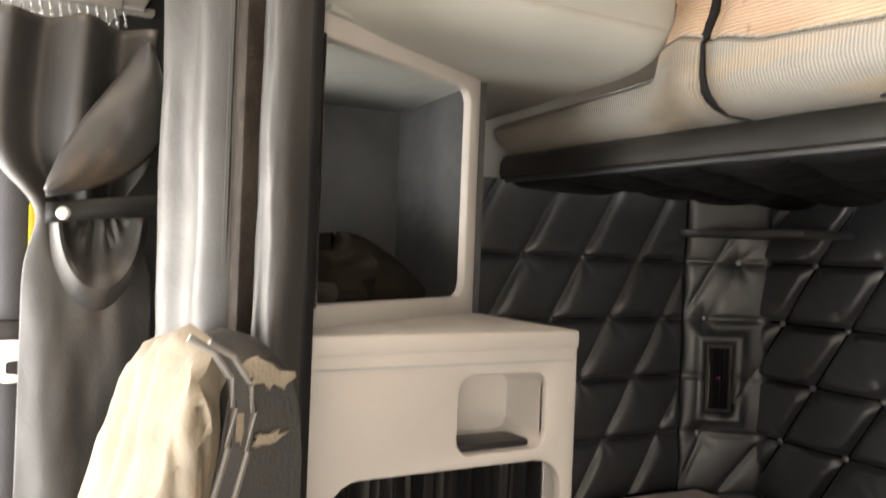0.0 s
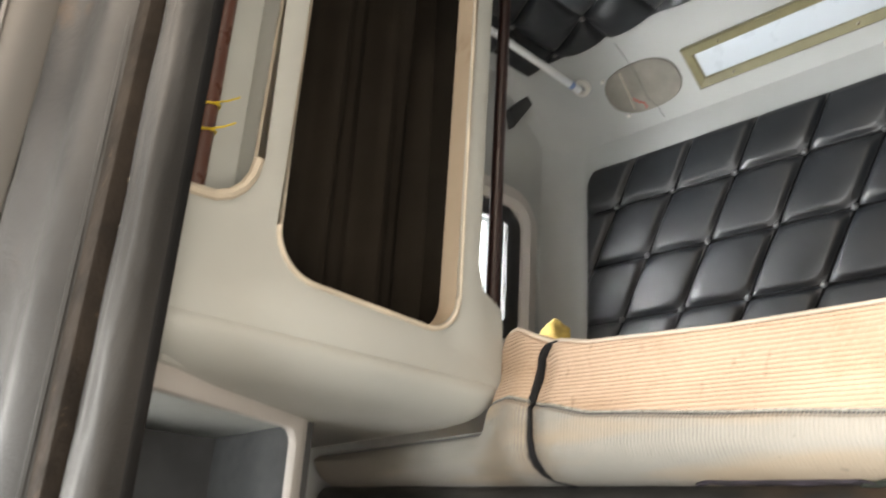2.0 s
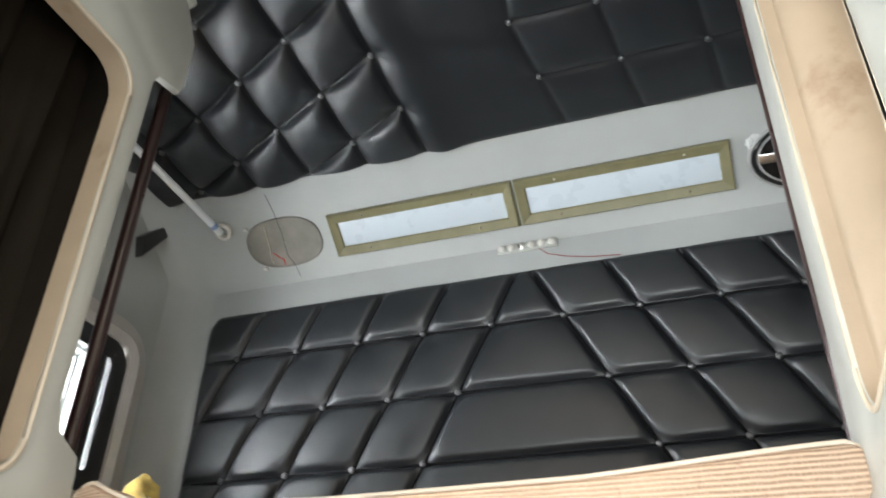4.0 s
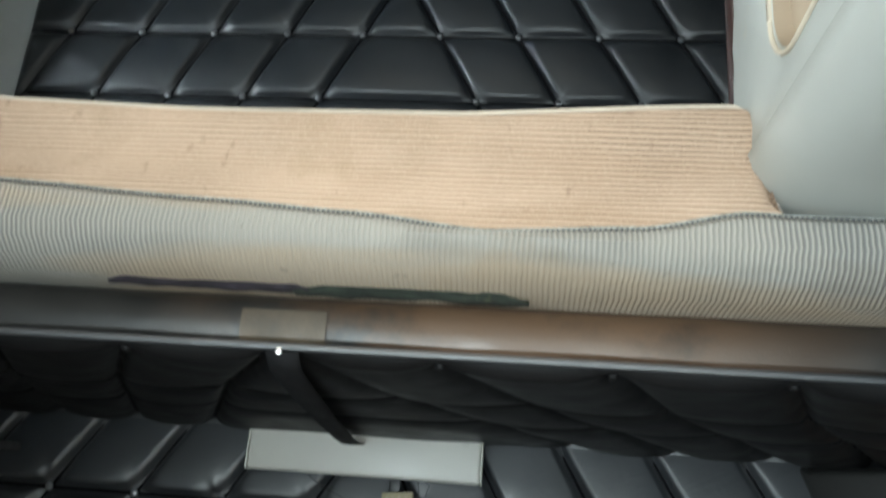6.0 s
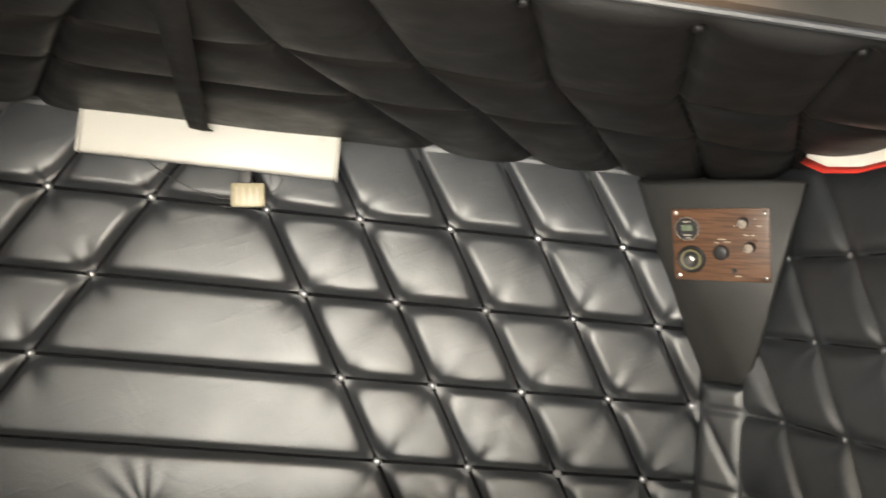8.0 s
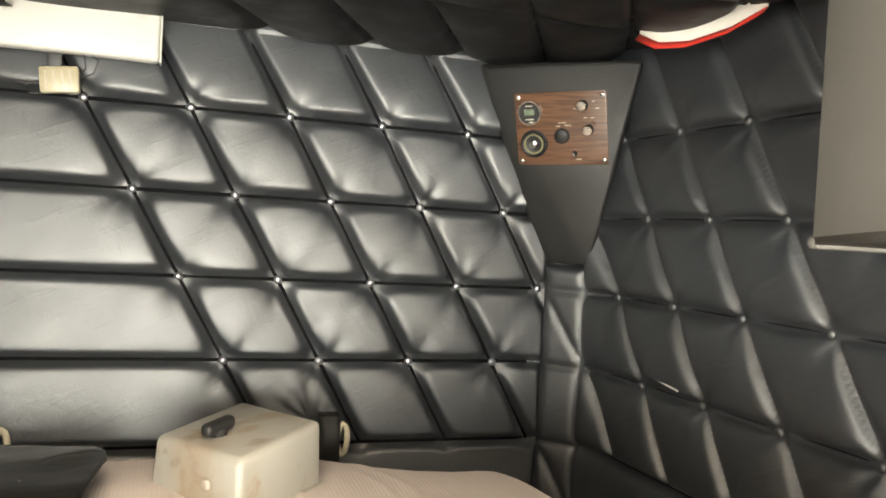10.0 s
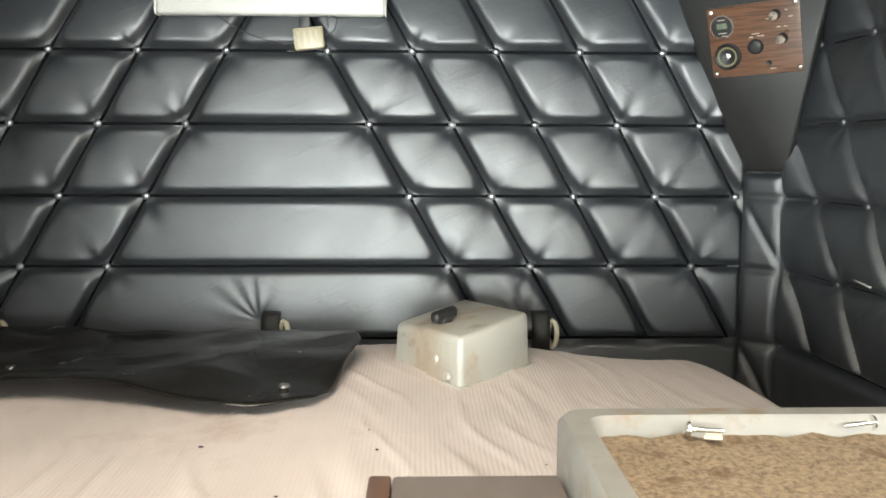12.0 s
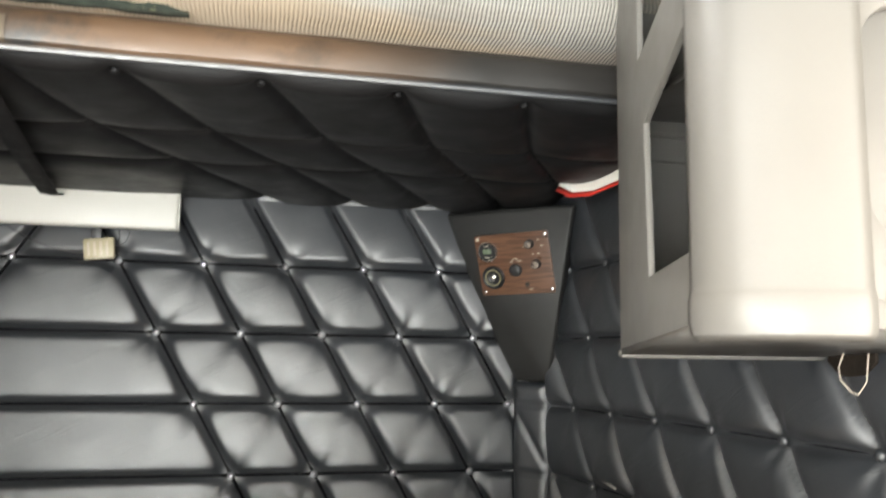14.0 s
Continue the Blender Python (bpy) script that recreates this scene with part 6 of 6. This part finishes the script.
    seam = [(-1.376, 0.60), (-1.358, 1.00), (-1.347, 1.136), (-1.338, 1.170), (-1.335, 1.196), (-1.338, 1.216), (-1.350, 1.234), (-1.366, 1.243)]
    for dy in (0.0, 0.013):
        part("piping", tube([(-0.2425 - 0.03 * max(0.0, z - 1.215), y + dy, z - 0.3 * dy) for y, z in seam], 0.0026, 8), VINYL_PALE, own, "pale grey piping")
    part("band", grid_mesh([[Vector((-0.2415 - 0.03 * max(0.0, z - 1.215), y + 0.013 * k / 4, z - 0.004 * k / 4)) for k in range(5)] for y, z in seam]), VINYL_GREY, own, "grey vinyl band between the pipings")
    rng = random.Random(12)
    for cy, cz, ry, rz, tilt in ((-1.313, 1.217, 0.023, 0.011, -0.25), (-1.312, 1.173, 0.016, 0.0045, 0.3), (-1.331, 1.185, 0.004, 0.016, 0.0)):
        loop = []
        for k in range(22):
            a = 2 * math.pi * k / 22
            q = rng.uniform(0.4, 1.2)
            loop.append((ry * q * math.cos(a), rz * q * math.sin(a)))
        m = frame_of((-0.2448, cy, cz), (0, 1, tilt), (-0.1, -tilt, 1))
        part("tear", plate(loop, 0.004, m, 0.0008), CLOTH_BEIGE, own, "torn patch showing cream foam")
    part("cushion", box((-0.64, -1.95, 0.42), (-0.20, -1.42, 0.62), 0.05, 4), CLOTH_BEIGE, own)
    part("pedestal", box((-0.56, -1.85, 0.0), (-0.28, -1.45, 0.42), 0.02), DARK, own)


seat()


def door_curtain():
    own = thing("door_curtain", (-0.78, -1.39, 0.6), "grey-brown vinyl curtain gathered by a riveted strap", "curtain")
    rows = []
    for j in range(90):
        z = 0.55 + 1.015 * j / 89
        cin = math.exp(-((z - 1.335) / 0.045) ** 2)
        up = 1 / (1 + math.exp(-(z - 1.34) / 0.02))
        lo, hi = -1.445 - 0.045 * up, -1.300 - 0.005 * up
        mid = -1.392
        k = 1 - 0.42 * cin
        row = []
        for i in range(81):
            t = i / 80
            y = mid + (lo + (hi - lo) * t - mid) * k
            amp = 0.010 * (1 - up) * 0.6 + 0.022 * up + 0.010 * cin
            x = -0.79 + amp * math.sin(6.28 * (1.25 + 1.0 * up) * t + 0.8 * math.sin(z * 6)) + 0.05 * (1 - cin) * math.sin(math.pi * t) * 0.5
            x += 0.004 * noise.noise(Vector((t * 5, z * 9, 2.0)))
            row.append(Vector((x, y, z)))
        rows.append(row)
    thick(part("vinyl_sheet", grid_mesh(rows), VINYL_GREY, own), 0.003, 0)
    # folded-over lapel from the rail down to the strap
    def bend(pts, t):
        q = [Vector((0, y, z)) for y, z in pts]
        while len(q) > 1:
            q = [c.lerp(d, t) for c, d in zip(q, q[1:])]
        return q[0]

    rows = []
    for j in range(33):
        g = j / 32
        a = bend([(-1.325, 1.545), (-1.350, 1.485), (-1.405, 1.440), (-1.427, 1.356)], g)
        b = bend([(-1.312, 1.530), (-1.268, 1.450), (-1.300, 1.372), (-1.426, 1.350)], g)
        rows.append([a.lerp(b, i / 15) + Vector((-0.760 + 0.030 * g + 0.030 * math.sin(math.pi * i / 15) ** 0.8 * (1 - 0.6 * g) + 0.003 * noise.noise(Vector((i * 0.3, j * 0.2, 4))), 0, 0)) for i in range(16)])
    thick(part("lapel", grid_mesh(rows), VINYL_GREY, own, "brownish folded-over lapel"), 0.004, 0)
    rows = []
    for j in range(15):
        r = j / 14
        ring = []
        for k in range(29):
            a = math.pi * (1 + k / 28)
            lift = 0.030 * math.exp(-((r - 0.70) / 0.20) ** 2) * (0.75 + 0.25 * math.sin(-a)) - 0.012 * r ** 6
            lift += 0.004 * (1 - r) * math.cos(9 * a)
            ring.append(Vector((-0.770 + lift, -1.365 + (0.020 + 0.036 * r) * math.cos(a), 1.330 + 0.122 * r * math.sin(a))))
        rows.append(ring)
    thick(part("fold", grid_mesh(rows), VINYL_GREY, own, "rounded fold below the strap"), 0.003, 0)
    rows = [[Vector((-0.735 + 0.012 * math.sin(math.pi * i / 14), -1.425 + 0.135 * i / 14, z + 0.018 * i / 14)) for i in range(15)] for z in (1.318, 1.330, 1.342)]
    thick(part("strap", grid_mesh(rows), VINYL_DULL, own, "black tie-back strap"), 0.004, 1)
    part("rivet", lathe([(0.0005, 0), (0.008, 0), (0.0075, 0.003), (0.004, 0.004), (0.0005, 0.003)], frame_of((-0.722, -1.408, 1.3305), (0, 1, 0), (0, 0, 1)), 16), METAL, own, "silver rivet")
    rail = thing("curtain_rail", (-0.79, -1.4, 1.575), "pale plastic curtain rail with small wire hooks", "rail")
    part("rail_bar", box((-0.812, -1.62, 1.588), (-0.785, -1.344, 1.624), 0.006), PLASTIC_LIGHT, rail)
    for k in range(16):
        y = -1.50 + 0.0105 * k
        part("hook", tube([(-0.798, y, 1.590), (-0.794, y + 0.002, 1.578), (-0.796, y + 0.004, 1.570), (-0.800, y + 0.002, 1.574)], 0.0014, 5), METAL, rail)


door_curtain()


LENS = material("cream_lamp_lens", (0.36, 0.34, 0.29), 0.3, mottle=0.05)


def header():
    own = thing("door_header", (-0.85, -1.5, 1.60), "pale grey moulded header over the door with an open locker", "header panel")
    m = frame_of((-0.825, 0, 0), (0, 1, 0), (0, 0, 1))
    outer = [(-2.3, 1.60), (-1.315, 1.60), (-1.295, 1.64), (-1.283, 1.75), (-1.28, 1.95), (-1.28, 2.5), (-2.3, 2.5)]
    hole = shift(rounded_rect(0.50, 0.44, 0.035, 6), -1.597, 2.025)
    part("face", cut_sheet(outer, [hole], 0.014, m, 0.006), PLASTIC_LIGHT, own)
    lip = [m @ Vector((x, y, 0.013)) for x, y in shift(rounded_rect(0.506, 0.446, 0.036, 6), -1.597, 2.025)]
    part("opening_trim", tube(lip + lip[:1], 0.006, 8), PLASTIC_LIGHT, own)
    # Dark sheet gives the locker opening its shade by colour.
    part("locker_shade", box((-1.05, -2.0, 1.72), (-1.03, -1.30, 2.35), 0.003), CLOTH_AND_SHADE, own, "dark sheet for the shade in the locker")
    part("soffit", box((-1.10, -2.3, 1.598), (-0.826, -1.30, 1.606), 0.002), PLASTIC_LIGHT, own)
    lens = part("lamp_bezel", box((-0.813, -1.482, 1.642), (-0.806, -1.398, 1.722), 0.003), PLASTIC_LIGHT, own)
    part("lamp_lens", box((-0.8065, -1.478, 1.649), (-0.8015, -1.404, 1.716), 0.006, 3), LENS, own, "white lamp lens")
    part("push_button", lathe([(0.0005, 0), (0.009, 0), (0.008, 0.003), (0.0005, 0.0035)], frame_of((-0.7848, -1.430, 1.607), (0, 1, 0), (0, 0, 1)), 16), PLASTIC_LIGHT, own)
    post = thing("door_post", (-0.9, -1.27, 0.0), "dark covered door post behind the padded trim", "post", kind="structure")
    part("post_body", box((-0.99, -1.345, 0.0), (-0.845, -1.205, 2.5), 0.015), VINYL_DULL, post)
    door = thing("door_1", (-1.07, -1.8, 0.2), "dark grey cab door seen behind the curtain", "door", kind="structure")
    part("door_panel", box((-1.098, -1.60, 0.2), (-1.00, -1.36, 1.60), 0.02), VINYL_DULL, door)
    belt = thing("seat_belt", (-0.9, -1.45, 0.7), "grey seat belt with a silver buckle tongue and yellow tag", "seat belt")
    rows = [[Vector((-0.905, y, z)) for y in (-1.478, -1.455, -1.432)] for z in (0.5, 0.9, 1.2, 1.57)]
    thick(part("webbing", grid_mesh(rows), material("grey_webbing", (0.07, 0.07, 0.08), 0.7, grain=0.6, grain_size=300), belt), 0.002, 0)
    part("tongue_cover", box((-0.912, -1.485, 1.165), (-0.893, -1.427, 1.192), 0.004), DARK, belt)
    o = rounded_rect(0.040, 0.058, 0.010, 4)
    i = rounded_rect(0.018, 0.018, 0.005, 4)
    part("tongue", ring_plate(o, shift(i, 0, -0.010), 0.003, frame_of((-0.898, -1.448, 1.140), (0, 1, 0), (0, 0, 1))), METAL, belt, "silver buckle tongue")
    part("tag", box((-0.903, -1.436, 1.27), (-0.901, -1.428, 1.345), 0.0005), YELLOW, belt, "yellow tag")


header()


# ---- hanging lead under the right-hand cubby ----
# A flat dark plate stands in for the hole and its shade.
hole_cover = thing("cable_hole_plate", (0.83, -0.815, 1.15), "flat dark plate for a shaded hole in the side upholstery, behind a loose lead", "hole")
part("hole_shade", plate([(0.034 * math.cos(a * 0.3927) * (1 + 0.12 * math.sin(3 * a)), 0.030 * math.sin(a * 0.3927) * (1 + 0.1 * math.cos(5 * a))) for a in range(16)], 0.003, frame_of((0.829, -0.815, 1.152), (0, -1, 0), (0, 0, 1)), 0.001), ZIP, hole_cover)
lead = thing("cable", (0.80, -1.05, 1.10), "loose pale lead hanging from a hole under the cubby", "cable")
part("wire", tube([(0.806, -0.83, 1.148), (0.798, -0.832, 1.134), (0.797, -0.835, 1.122), (0.804, -0.84, 1.111), (0.812, -0.84, 1.108), (0.822, -0.84, 1.120), (0.826, -0.84, 1.148)], 0.0007, 6), PLASTIC_WARM, lead)
